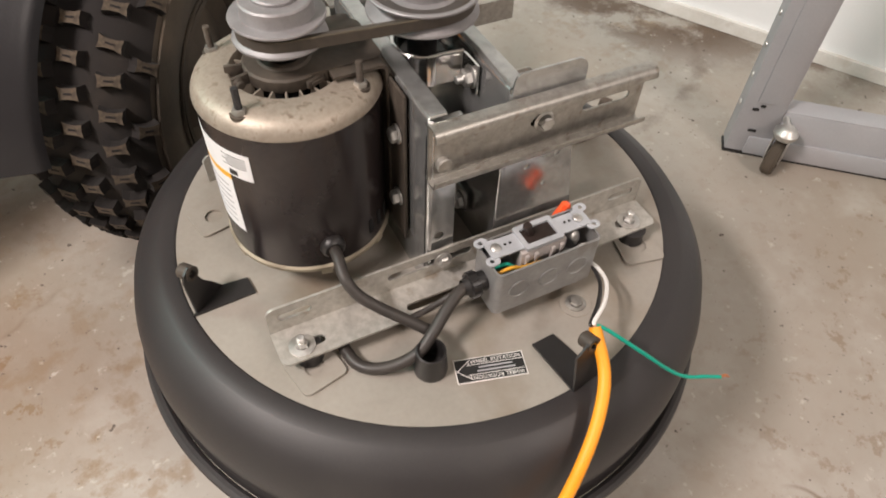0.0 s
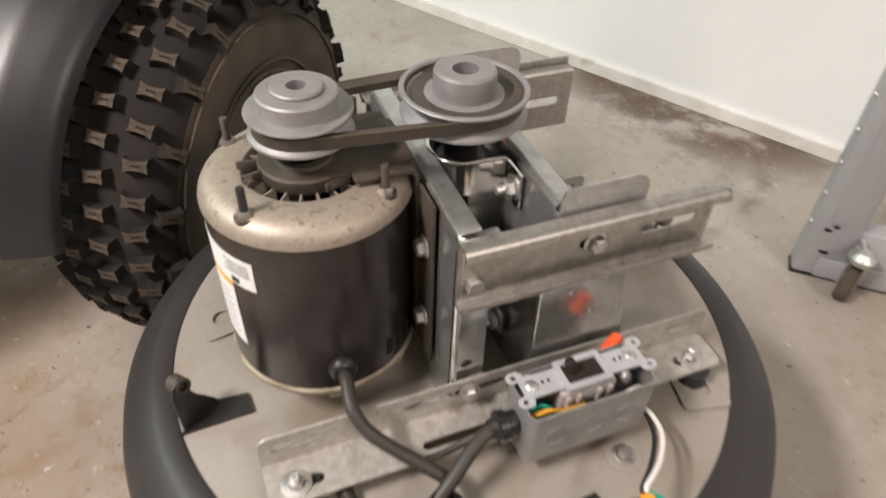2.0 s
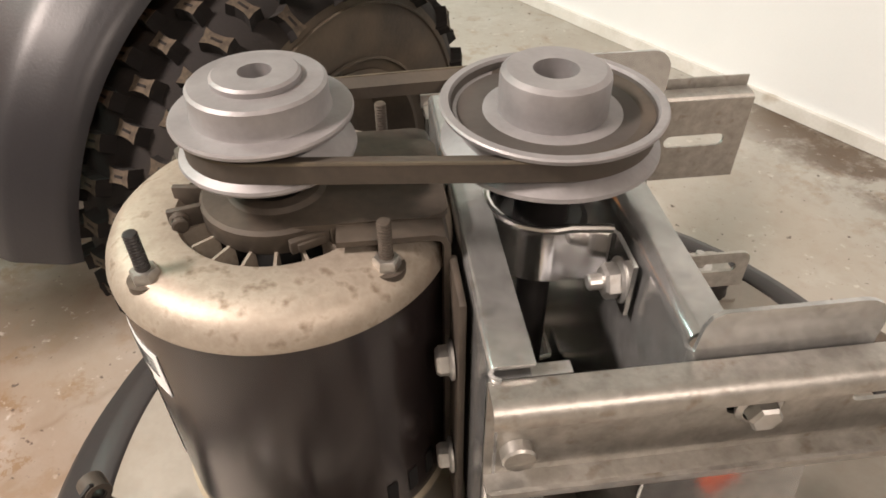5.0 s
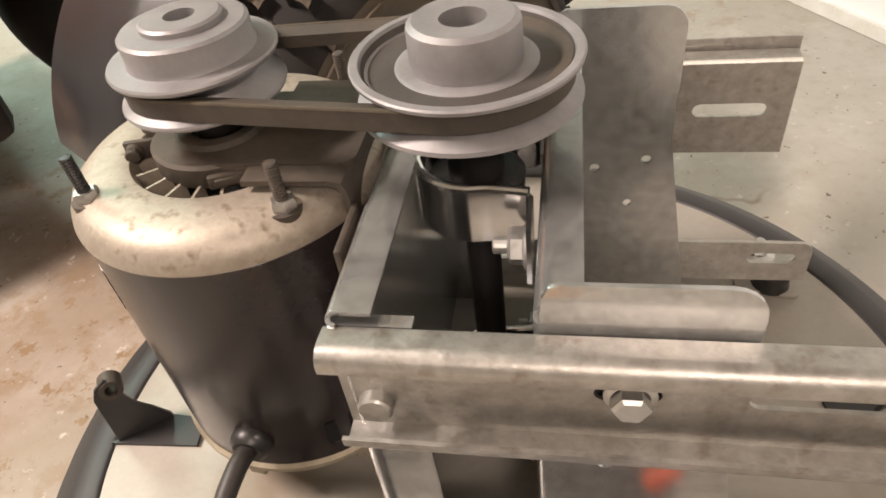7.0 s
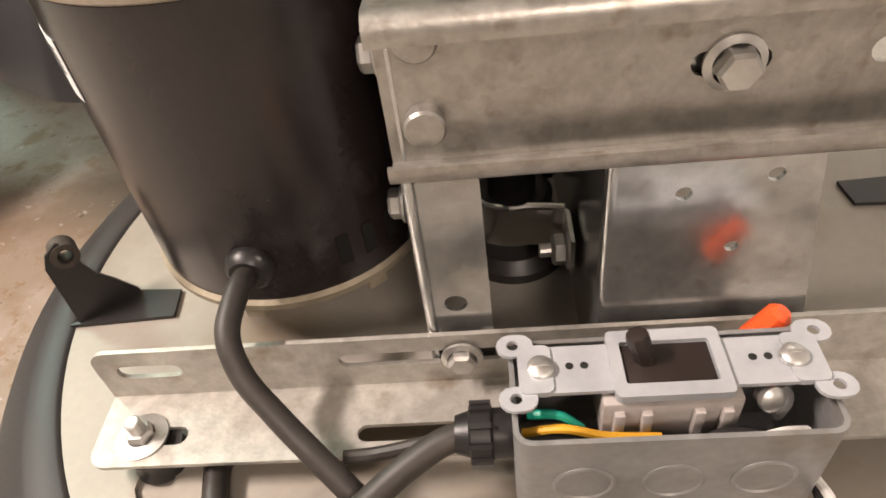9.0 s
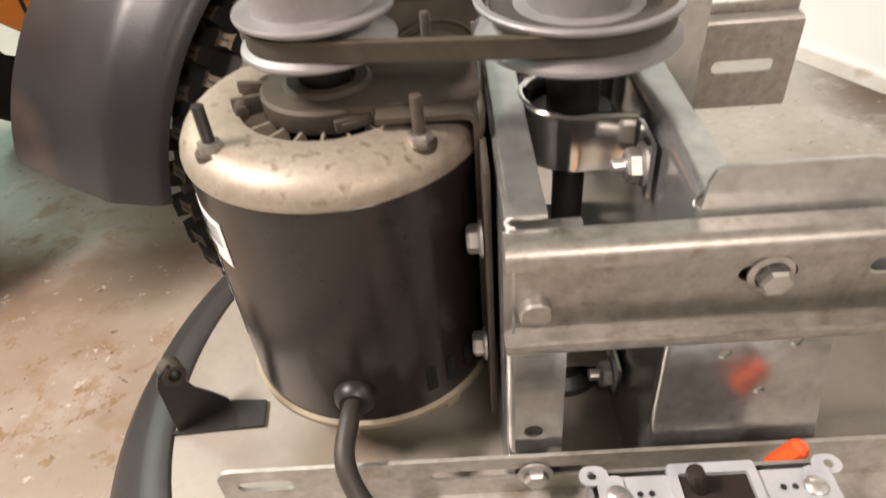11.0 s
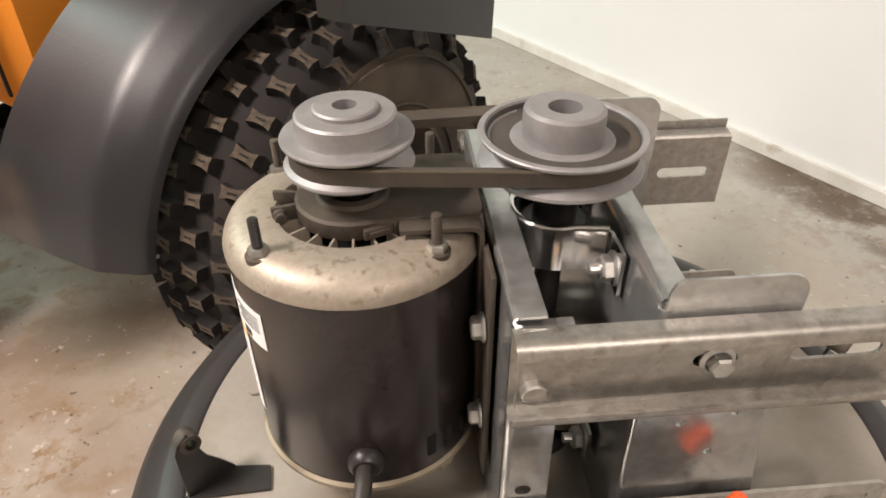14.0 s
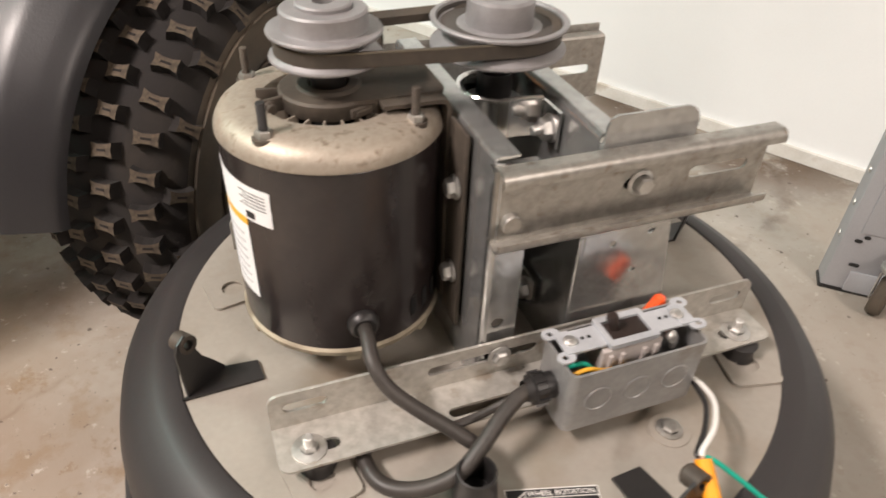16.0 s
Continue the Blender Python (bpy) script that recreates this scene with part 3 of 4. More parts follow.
prism(bm, [(x, z) for x, z in o], y0, y1, Matrix(((0, 1, 0, 0), (1, 0, 0, 0), (0, 0, 1, 0), (0, 0, 0, 1))))
box(bm, (0.2435, 0.4735, 0.236), (0.003, 0.03, 0.16), None, 0.001)
arm = part("mounting_bracket", bm, BROWN, motor, "dusty brown steel motor bracket")
for z in (0.2735, 0.2027):
    hex_bolt(arm, (0.2412, 0.4695, z), (-1, 0, 0), 0.007, 0.0075, 0.0088)
for a, ztop in ((-139, 0.341), (-47, 0.341), (43, 0.341), (137, 0.341)):
    x, y = MC.x + 0.0635 * math.cos(radians(a)), MC.y + 0.0635 * math.sin(radians(a))
    bm = bmesh.new()
    lathe(bm, [(0, 0.3150), (0.0074, 0.3150), (0.0074, 0.3200), (0, 0.3200)], (x, y, 0), 20)
    part("stud_seat", bm, BROWN, cap)
    bm = bmesh.new()
    lathe(bm, [(0.0056, 0.319), (0.0056, 0.3235), (0.0048, 0.3246), (0, 0.3246)], (x, y, 0), 6)
    part("nut", bm, GALV, cap)
    bm = bmesh.new()
    pts = [(0, 0.322), (0.0027, 0.322)]
    z = 0.3255
    while z < ztop:
        pts += [(0.0029, z), (0.0025, z + 0.0007)]
        z += 0.0014
    lathe(bm, pts + [(0, ztop + 0.001)], (x, y, 0), 12)
    part("threaded_stud", bm, BLACK if a < -100 else BROWN, cap)


# ---- pulleys and belt ----
def pulley(label, c, prof, inner, bore, name="pulley"):
    t = thing(name, (c[0], c[1], 0.338), label, "pulley", "belt pulleys")
    bm = bmesh.new()
    lathe(bm, prof, (c[0], c[1], 0), 96, closed=True)
    part("wheel", bm, CAST, t)
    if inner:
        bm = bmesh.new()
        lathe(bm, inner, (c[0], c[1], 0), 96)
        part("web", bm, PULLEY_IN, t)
    bm = bmesh.new()
    lathe(bm, [(bore * 0.98, 0.352), (bore * 0.98, 0.366), (0, 0.366)], (c[0], c[1], 0), 32)
    part("shaft_end", bm, PULLEY_IN, t)
    return t


c1, c2 = (0.1735, 0.527), (0.2890, 0.524)
pulley("grey cast step pulley on the motor shaft", c1, [
    (0.0065, 0.3455), (0.0065, 0.3815), (0.0160, 0.3815), (0.0172, 0.3805), (0.0172, 0.3785), (0.0255, 0.3782), (0.0268, 0.377), (0.0268, 0.368), (0.0275, 0.3665), (0.0352, 0.3662), (0.0358, 0.3652), (0.0355, 0.3638),
    (0.0275, 0.3590), (0.0265, 0.3570), (0.0275, 0.3550), (0.0352, 0.3502), (0.0356, 0.3490), (0.035, 0.3478), (0.02, 0.3455), (0.012, 0.3455)], None, 0.0065)
pulley("large grey cast pulley with a deep hub on the fan shaft", c2, [
    (0.0092, 0.342), (0.0092, 0.3765), (0.0195, 0.3770), (0.0218, 0.3755), (0.0222, 0.374), (0.0224, 0.3595), (0.027, 0.3597), (0.0285, 0.3590), (0.0285, 0.3582), (0.0402, 0.3582), (0.0412, 0.361), (0.0425, 0.3635), (0.0455, 0.3635),
    (0.0462, 0.3628), (0.0458, 0.3612), (0.038, 0.3585), (0.037, 0.3550), (0.038, 0.3510), (0.0455, 0.3462), (0.0458, 0.3445), (0.044, 0.3430), (0.015, 0.341)],
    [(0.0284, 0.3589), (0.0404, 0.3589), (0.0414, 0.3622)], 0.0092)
belt = thing("v_belt", (0.23, 0.526, 0.348), "dusty black rubber drive belt round both pulleys", "belt")
bm = bmesh.new()
ra, rb = 0.0315, 0.0415
dx, dy = c2[0] - c1[0], c2[1] - c1[1]
D, th = math.hypot(dx, dy), math.atan2(dy, dx)
al = math.acos((ra - rb) / D)
path = []
for k in range(25):
    a = th + al + (2 * math.pi - 2 * al) * k / 24
    path.append((c1[0], c1[1], ra, a))
for k in range(25):
    a = th - al + 2 * al * k / 24
    path.append((c2[0], c2[1], rb, a))
rings = []
for cx, cy, r, a in path:
    ca, sa = math.cos(a), math.sin(a)
    rings.append([bm.verts.new((cx + (r + o) * ca, cy + (r + o) * sa, z)) for o, z in ((0.0, 0.3512), (0.0008, 0.3518), (0.0008, 0.3600), (0.0, 0.3606), (-0.0075, 0.3585), (-0.0075, 0.353))])
for i in range(len(rings)):
    p, q = rings[i], rings[(i + 1) % len(rings)]
    for k in range(6):
        bm.faces.new((p[k], p[(k + 1) % 6], q[(k + 1) % 6], q[k]))
part("belt_loop", bm, BELT, belt)
bm = bmesh.new()
edge = [[bm.verts.new((cx + (r + o) * math.cos(a), cy + (r + o) * math.sin(a), z)) for o, z in ((0.0010, 0.3599), (0.0006, 0.3607), (-0.0006, 0.3607), (-0.0006, 0.3600))] for cx, cy, r, a in path]
for i in range(len(edge)):
    p, q = edge[i], edge[(i + 1) % len(edge)]
    for k in range(4):
        bm.faces.new((p[k], p[(k + 1) % 4], q[(k + 1) % 4], q[k]))
part("cord_layer", bm, CORD_LAYER, belt, "tan fabric edge of the belt")

# ---- fan shaft and its two bearings ----
shaft = thing("fan_shaft", (c2[0], c2[1], ZP), "black fan shaft in two clamped rubber bearings", "shaft")
bm = bmesh.new()
lathe(bm, [(0, ZP), (0.0082, ZP), (0.0082, 0.352), (0, 0.352)], (c2[0], c2[1], 0), 28)
part("rod", bm, BLACK, shaft)
for zb, h in ((0.288, 0.027), (0.146, 0.024)):
    bm = bmesh.new()
    lathe(bm, [(0.0082, zb - 0.004), (0.02, zb - 0.004), (0.0205, zb), (0.0215, zb + h - 0.010), (0.0185, zb + h - 0.008), (0.0125, zb + h - 0.009), (0.0125, zb + h + 0.012), (0.0085, zb + h + 0.012)], (c2[0], c2[1], 0), 48)
    b = part("bearing", bm, BLACK, shaft, "black rubber-mounted bearing")
    bm = bmesh.new()
    strap = [(0.3155, c2[1] - 0.052), (0.3155, c2[1] - 0.030), (0.3135, c2[1] - 0.0272), (0.3080, c2[1] - 0.0262)]
    strap += [(c2[0] + 0.0255 * math.cos(radians(t)), c2[1] + 0.0255 * math.sin(radians(t))) for t in range(-75, -286, -15)]
    strap += [(0.3080, c2[1] + 0.0262), (0.3135, c2[1] + 0.0272), (0.3155, c2[1] + 0.030), (0.3155, c2[1] + 0.052)]
    o = bend(strap, 0.0020, 1)
    turn_up = Matrix(((0, 1, 0, 0), (0, 0, 1, 0), (1, 0, 0, 0), (0, 0, 0, 1)))
    prism(bm, o, zb, zb + h, turn_up)
    rim = [Vector((x, y, zb + h)) for x, y in strap[2:-2]]
    tube(bm, None, 0.0022, 10, line=rim)
    part("clamp_band", bm, CHROME, b, "bright plated clamp band")
    for ey in (-0.042, 0.042):
        hex_bolt(b, (0.3140, c2[1] + ey, zb + h / 2 - 0.002), (-1, 0, 0), 0.0080, 0.0085, 0.0100, 0.006)
bm = bmesh.new()
lathe(bm, [(0, ZP), (0.03, ZP), (0.03, ZP + 0.006), (0.0245, ZP + 0.012), (0.0245, 0.144), (0, 0.144)], (c2[0], c2[1], 0), 40)
part("shaft_boss", bm, BLACK, shaft)

# ---- motor details ----
def on_shell(a, z, off=0.0):
    r = 0.0735 + off
    return Vector((MC.x + r * math.cos(radians(a)), MC.y + r * math.sin(radians(a)), z))


def wrap(name, a0, a1, z0, z1, material, parent, off=0.0004, label="", skew=0.0):
    bm = bmesh.new()
    n = 14
    rows = [[bm.verts.new(on_shell(a0 + (a1 - a0) * k / n, z, o)) for k in range(n + 1)] for z, o in ((z0, off), (z1, off), (z1, off - 0.0003), (z0, off - 0.0003))]
    for r in range(4):
        p, q = rows[r], rows[(r + 1) % 4]
        for k in range(n):
            bm.faces.new((p[k], p[k + 1], q[k + 1], q[k]))
    return part(name, bm, material, parent, label)


plate_label = wrap("rating_label", 168, 226, 0.2615, 0.2875, PAPER, motor, label="white paper rating label with small print")
for k in range(5):
    wrap("print_line", 205 + 3 * (k % 2), 223, 0.2826 - 0.0025 * k, 0.2831 - 0.0025 * k, INK, plate_label, 0.0007)
wrap("print_mark", 209, 215, 0.2635, 0.2685, INK, plate_label, 0.0007)
wrap("yellow_strip", 168, 208, 0.2555, 0.2610, YELLOW, motor)
low_label = wrap("wiring_label", 168, 208, 0.194, 0.2555, PAPER, motor, label="grey-white wiring label")
for k in range(7):
    wrap("print_line", 172, 203, 0.245 - 0.007 * k, 0.2462 - 0.007 * k, STEEL_GREY, low_label, 0.0007)
# Flat black patches on the shell paint the dark of the slots.
for a in (300.5, 310.5, 320.5):
    wrap("vent_slot", a - 2.3, a + 2.3, 0.1745, 0.1915, HOLE, motor, 0.0006)
for a in (195, 262, 310, 20):
    bm = bmesh.new()
    box(bm, None, (0.006, 0.010, 0.006), Matrix.Translation(on_shell(a, 0.1545, -0.002)) @ Matrix.Rotation(radians(a), 4, "Z"), 0.001)
    part("base_lug", bm, CAPLOW, motor)
gp = on_shell(268, 0.187)
gd = (gp - Vector((MC.x, MC.y, gp.z))).normalized()
bm = bmesh.new()
lathe(bm, [(0, 0), (0.0105, 0), (0.0112, 0.002), (0.0105, 0.006), (0.008, 0.0085), (0, 0.0085)], seg=28, m=axis_matrix(gp - gd * 0.001, gd))
part("cable_grommet", bm, BLACK, motor, "black rubber cable grommet")
# clip and notches on the mounting ring
bm = bmesh.new()
CLIP = Matrix.Translation((MC.x, MC.y, 0.3225)) @ Matrix.Rotation(radians(-66), 4, "Z") @ Matrix.Translation((0.0335, 0, 0))
box(bm, None, (0.0034, 0.0170, 0.0062), CLIP, 0.0008)
box(bm, (0.0022, 0.0, 0.0), (0.0016, 0.0115, 0.0034), CLIP, 0.0005)
box(bm, (0.0010, 0.0095, 0.0006), (0.0050, 0.0034, 0.0085), CLIP, 0.0008)
part("ring_clip", bm, BROWN, motor)
for a in (171, 194):
    bm = bmesh.new()
    LM = Matrix.Translation((MC.x, MC.y, 0.3235)) @ Matrix.Rotation(radians(a), 4, "Z") @ Matrix.Translation((0.0385, 0, 0))
    box(bm, None, (0.0150, 0.0030, 0.0095), LM, 0.0008)
    lug = part("clamp_lug", bm, BROWN, motor)
    if a == 194:
        hex_bolt(lug, LM @ Vector((0.003, 0.0014, 0)), LM.to_3x3() @ Vector((0, 1, 0)), 0.0034, 0.0035, 0.0042, 0.002, BROWN, "clamp_screw")
bm = bmesh.new()
plate(bm, rounded(-0.004, -0.030, 0.07, 0.030, 0.008, "0110"), 0.003, Matrix.Translation((MC.x, MC.y, 0.3262)) @ Matrix.Rotation(0, 4, "Z"), [hole(0.0, 0.0, 0.001)])
part("bracket_arm", bm, BROWN, motor)

# ---- support brackets round the plate ----
for k in range(4):
    m = Matrix.Translation((C.x, C.y, ZP)) @ Matrix.Rotation(-k * math.pi / 2, 4, "Z")
    bm = bmesh.new()
    if k == 0:
        foot = [(0.0136, -0.1968), (0.0207, -0.2513), (0.0500, -0.2461), (0.0363, -0.1952)]
        o, u, v = Vector((0.0207, -0.2505, 0.0004)), Vector((0.980, 0.199, 0)), Vector((-0.04, 0.20, 0.975))
        web = [(0.0, 0.0), (0.0285, 0.0), (0.0285, 0.046), (0.020, 0.050), (0.002, 0.041)]
        at = (0.0215, 0.0435)
    else:
        foot = [(0.0399, -0.2479), (0.0369, -0.1893), (0.0171, -0.1912), (0.0155, -0.2160), (0.0360, -0.2437)]
        o, u, v = Vector((0.0368, -0.2442, 0.0004)), Vector((-0.62, 0.785, 0)), Vector((-0.10, -0.04, 0.995))
        web = [(0.0, 0.0), (0.0355, 0.0), (0.0350, 0.004), (0.0275, 0.0155), (0.0195, 0.0260), (0.0165, 0.034), (0.0150, 0.0475), (0.010, 0.051), (0.003, 0.047), (0.0, 0.040)]
        at = (0.0115, 0.0425)
    plate(bm, foot, 0.0022, m @ Matrix.Translation((0, 0, 0.0004)))
    b = part("support_bracket", bm, BLACK, vent, "black folded steel bracket")
    v.normalize()
    bm = bmesh.new()
    plate(bm, web, 0.0022, m @ frame_of(o, u, v), [hole(at[0], at[1], 0.0035)])
    part("upright_tab", bm, BLACK, b)
    bm = bmesh.new()
    nd = u.cross(v)
    nd = nd if (k == 0) == (nd.y > 0) else -nd
    lathe(bm, [(0.0042, -0.003), (0.0072, -0.003), (0.0072, 0.009), (0.0060, 0.0105), (0.0042, 0.0105)], seg=18, m=m @ axis_matrix(o + u * at[0] + v * at[1], nd), closed=True)
    part("clinch_nut", bm, BROWN, b)

# loose bolt with a washer on the plate
hex_bolt(vent, (0.3643, 0.3457, ZP + 0.0016), (0, 0, 1), 0.0065, 0.005, 0.0095, 0, GALV, "plate_bolt")
bm = bmesh.new()
lathe(bm, [(0, ZP), (0.0150, ZP), (0.0150, ZP + 0.0012), (0, ZP + 0.0016)], (0.3643, 0.3457, 0), 28)
part("washer", bm, PLATE, vent)
# small cup
cup = thing("rubber_bushing", (0.2125, 0.3425, ZP), "black rubber bushing standing on the plate", "bushing")
bm = bmesh.new()
lathe(bm, [(0, 0), (0.0145, 0), (0.0148, 0.004), (0.0128, 0.028), (0.0115, 0.0285), (0.0108, 0.027), (0.0105, 0.006), (0, 0.006)], (0.2125, 0.3425, ZP), 36)
part("sleeve", bm, BLACK, cup)


# ---- rotation sticker ----
def words(text, size, m, material, parent, name="lettering"):
    cu = bpy.data.curves.new(name, "FONT")
    cu.body, cu.size, cu.align_x, cu.align_y, cu.extrude = text, size, "CENTER", "CENTER", 0.00005
    ob = new(name, cu)
    dg = bpy.context.evaluated_depsgraph_get()
    me = bpy.data.meshes.new_from_object(ob.evaluated_get(dg))
    bpy.data.objects.remove(ob)
    bpy.data.curves.remove(cu)
    me.transform(m)
    me.materials.clear()
    me.materials.append(material)
    o = new(name, me)
    o.parent = parent
    o.matrix_parent_inverse = parent.matrix_basis.inverted()
    return o


SM = pose(0.2593, 0.3206, ZP + 0.0005, 0, 0, -15.3)
sticker = thing("rotation_sticker", (0.2593, 0.3206, ZP), "black and white wheel rotation sticker with an arrow", "sticker")
bm = bmesh.new()
box(bm, (0, 0, 0.0001), (0.0622, 0.0236, 0.0003), SM)
part("backing", bm, WHITE, sticker, smooth=0)
bm = bmesh.new()
box(bm, (0, 0, 0.0003), (0.0606, 0.0220, 0.0003), SM)
part("black_field", bm, INK, sticker, smooth=0)
bm = bmesh.new()
for y in (0.0048, -0.0048):
    box(bm, (0.005, y, 0.0005), (0.05, 0.0005, 0.0002), SM)
for sgn in (1, -1):
    box(bm, None, (0.0165, 0.0006, 0.0002), SM @ pose(-0.0238, sgn * 0.0043, 0.0005, 0, 0, sgn * 38))
    box(bm, (-0.0182, sgn * 0.0070, 0.0005), (0.0006, 0.0045, 0.0002), SM)
part("arrow", bm, WHITE, sticker, smooth=0)
words("WHEEL ROTATION", 0.0052, SM @ Matrix.Translation((0.006, 0.0078, 0.0005)), WHITE, sticker)
words("WHEEL ROTATION", 0.0052, SM @ Matrix.Translation((0.006, -0.0078, 0.0005)) @ Matrix.Rotation(math.pi, 4, "Z"), WHITE, sticker)
bm = bmesh.new()
for y, w in ((0.0018, 0.030), (-0.0018, 0.034)):
    box(bm, (0.005, y, 0.0005), (w, 0.0014, 0.0002), SM)
part("small_print", bm, STEEL_GREY, sticker, smooth=0)

# ---- switch box ----
sb = thing("switch_box", (0.333, 0.3775, 0.1385), "open galvanised steel switch box on the angle", "switch box")
bx0, bx1, by0, by1, bz0, bz1 = 0.2805, 0.3855, 0.3565, 0.3985, 0.1390, 0.1925
bm = bmesh.new()
wall = 0.0018
outer = rounded(bx0, by0, bx1, by1, 0.006)
inner = rounded(bx0 + wall, by0 + wall, bx1 - wall, by1 - wall, 0.0045)
plate(bm, outer, bz1 - bz0 - 0.002, Matrix.Translation((0, 0, bz0 + 0.002)), [inner])
plate(bm, outer, 0.002, Matrix.Translation((0, 0, bz0)))
body = part("box_body", bm, BOXSTEEL, sb, "galvanised box with round knockouts")
for kx in (0.3035, 0.3335, 0.3635):
    bm = bmesh.new()
    lathe(bm, [(0.0108, 0), (0.0108, 0.0006), (0.0098, 0.0010), (0.0092, 0.0004), (0, 0.0004)], seg=28, m=axis_matrix((kx, by0 + 0.0002, 0.166), (0, -1, 0)))
    part("knockout", bm, BOXSTEEL, body)
# switch
sy, sz = 0.3822, 0.1955
bm = bmesh.new()
plate(bm, rounded(0.2835, sy - 0.0095, 0.3835, sy + 0.0095, 0.003), 0.0016, Matrix.Translation((0, 0, sz)), [slot(0.3335, sy, 0.030, 0.013)])
plate(bm, rounded(0.3145, sy - 0.0135, 0.3525, sy + 0.0135, 0.002), 0.0035, Matrix.Translation((0, 0, sz)), [rounded(0.3185, sy - 0.0085, 0.3485, sy + 0.0085, 0.001)])
strap_ob = part("mounting_strap", bm, STRAP, sb, "bright plated switch strap")
for u0, u1 in ((0.2835, 0.2950), (0.3720, 0.3835)):
    bm = bmesh.new()
    plate(bm, rounded(u0, sy - 0.0098, u1, sy + 0.0098, 0.0025), 0.0026, Matrix.Translation((0, 0, sz)))
    part("end_pad", bm, STRAP, strap_ob)
for ex in (0.2850, 0.3820):
    for ey in (-0.0110, 0.0110):
        sg = -1 if ex < 0.33 else 1
        bm = bmesh.new()
        plate(bm, slot(ex + sg * 0.002, sy + ey, 0.013, 0.0095), 0.0014, Matrix.Translation((0, 0, sz + 0.0002)), [hole(ex + sg * 0.0028, sy + ey, 0.0021)])
        part("strap_ear", bm, STRAP, strap_ob)
for ex in (0.2912, 0.3743):
    bm = bmesh.new()
    lathe(bm, [(0, 0.0024), (0.0048, 0.0024), (0.0046, 0.0038), (0.003, 0.005), (0, 0.0052)], (ex, sy, sz), 20)
    box(bm, (ex, sy, sz + 0.0051), (0.006, 0.0010, 0.0006))
    part("screw", bm, ZINC, strap_ob)
for ex in (0.301, 0.306, 0.3615, 0.3665):
    bm = bmesh.new()
    lathe(bm, [(0, 0.0016), (0.0014, 0.0016), (0.0014, 0.0019), (0, 0.0019)], (ex, sy + 0.001, sz), 10)
    part("strap_hole", bm, INK, strap_ob)
bm = bmesh.new()
box(bm, (0.3335, sy, sz + 0.0002), (0.0295, 0.0165, 0.004), None, 0.0006)
part("toggle_well", bm, DARK, sb)
bm = bmesh.new()
lathe(bm, [(0, 0), (0.0040, 0), (0.0036, 0.007), (0.0042, 0.012), (0.0036, 0.0145), (0, 0.015)], seg=8, m=axis_matrix((0.3270, sy + 0.002, sz), (-0.30, 0.12, 1)))
part("toggle", bm, DARK, sb, "dark brown toggle lever")
bm = bmesh.new()
box(bm, (0.3335, sy - 0.001, sz - 0.0125), (0.046, 0.024, 0.021), None, 0.0015)
sw = part("switch_body", bm, SWITCH_GREY, sb, "pale grey moulded switch body")
for kx in (0.316, 0.325, 0.342, 0.351):
    bm = bmesh.new()
    box(bm, (kx, sy - 0.0138, sz - 0.0125), (0.0035, 0.003, 0.014), None, 0.0005)
    part("terminal_rib", bm, SWITCH_GREY, sw)
bm = bmesh.new()
lathe(bm, [(0, -0.004), (0.0030, -0.004), (0.0030, 0.0), (0.0046, 0.0), (0.0046, 0.0022), (0.0030, 0.0034), (0, 0.0036)], seg=18, m=axis_matrix((0.3650, sy - 0.0100, sz - 0.0060), (0.35, -1, 0.55)))
part("earth_screw", bm, ZINC, sb, "bright plated earth screw")
for z0, r0 in ((-0.014, 0.0052), (-0.019, 0.0040)):
    bm = bmesh.new()
    lathe(bm, [(0, 0), (r0, 0), (r0, 0.0016), (r0 * 0.6, 0.0028), (0, 0.003)], seg=16, m=axis_matrix((0.3715, sy - 0.006, sz + z0), (0.5, -0.8, 0.5)))
    part("terminal_screw", bm, BOXSTEEL, sb)
for nm, pts, r, mt in (("yellow_wire", [(0.284, 0.368, 0.181), (0.297, 0.366, 0.186), (0.312, 0.3655, 0.181), (0.330, 0.3655, 0.179)], 0.0016, YELLOW), ("green_wire", [(0.286, 0.372, 0.186), (0.296, 0.370, 0.188), (0.304, 0.369, 0.181)], 0.0016, GREEN_WIRE),
                       ("white_wire", [(0.358, 0.364, 0.176), (0.368, 0.3635, 0.182), (0.378, 0.366, 0.178)], 0.0018, WHITE), ("black_wire", [(0.340, 0.363, 0.178), (0.352, 0.3645, 0.183), (0.366, 0.366, 0.176)], 0.0016, BLACK)):
    bm = bmesh.new()
    tube(bm, pts, r, 8)
    part(nm, bm, mt, sb)
bm = bmesh.new()
box(bm, (0.333, 0.3655, 0.170), (0.024, 0.001, 0.013))
bar_label = part("barcode_label", bm, PAPER, sb, smooth=0)
for k in range(8):
    bm = bmesh.new()
    box(bm, (0.3235 + k * 0.0027, 0.3649, 0.170), (0.0012 if k % 3 else 0.0018, 0.0004, 0.011))
    part("print_bar", bm, INK, bar_label, smooth=0)
bm = bmesh.new()
lathe(bm, [(0, 0), (0.0052, 0), (0.0057, 0.003), (0.0048, 0.018), (0.0030, 0.0200), (0, 0.0205)], seg=10, m=axis_matrix((0.3700, 0.4040, 0.1770), (0.48, 0.03, 0.88)))
part("wire_nut", bm, ORANGE_NUT, sb, "bright orange wire connector", smooth=20)
bm = bmesh.new()
tube(bm, [(0.372, 0.394, 0.186), (0.371, 0.400, 0.180), (0.374, 0.4045, 0.168)], 0.0014, 8)
part("nut_wire", bm, BLACK, sb)
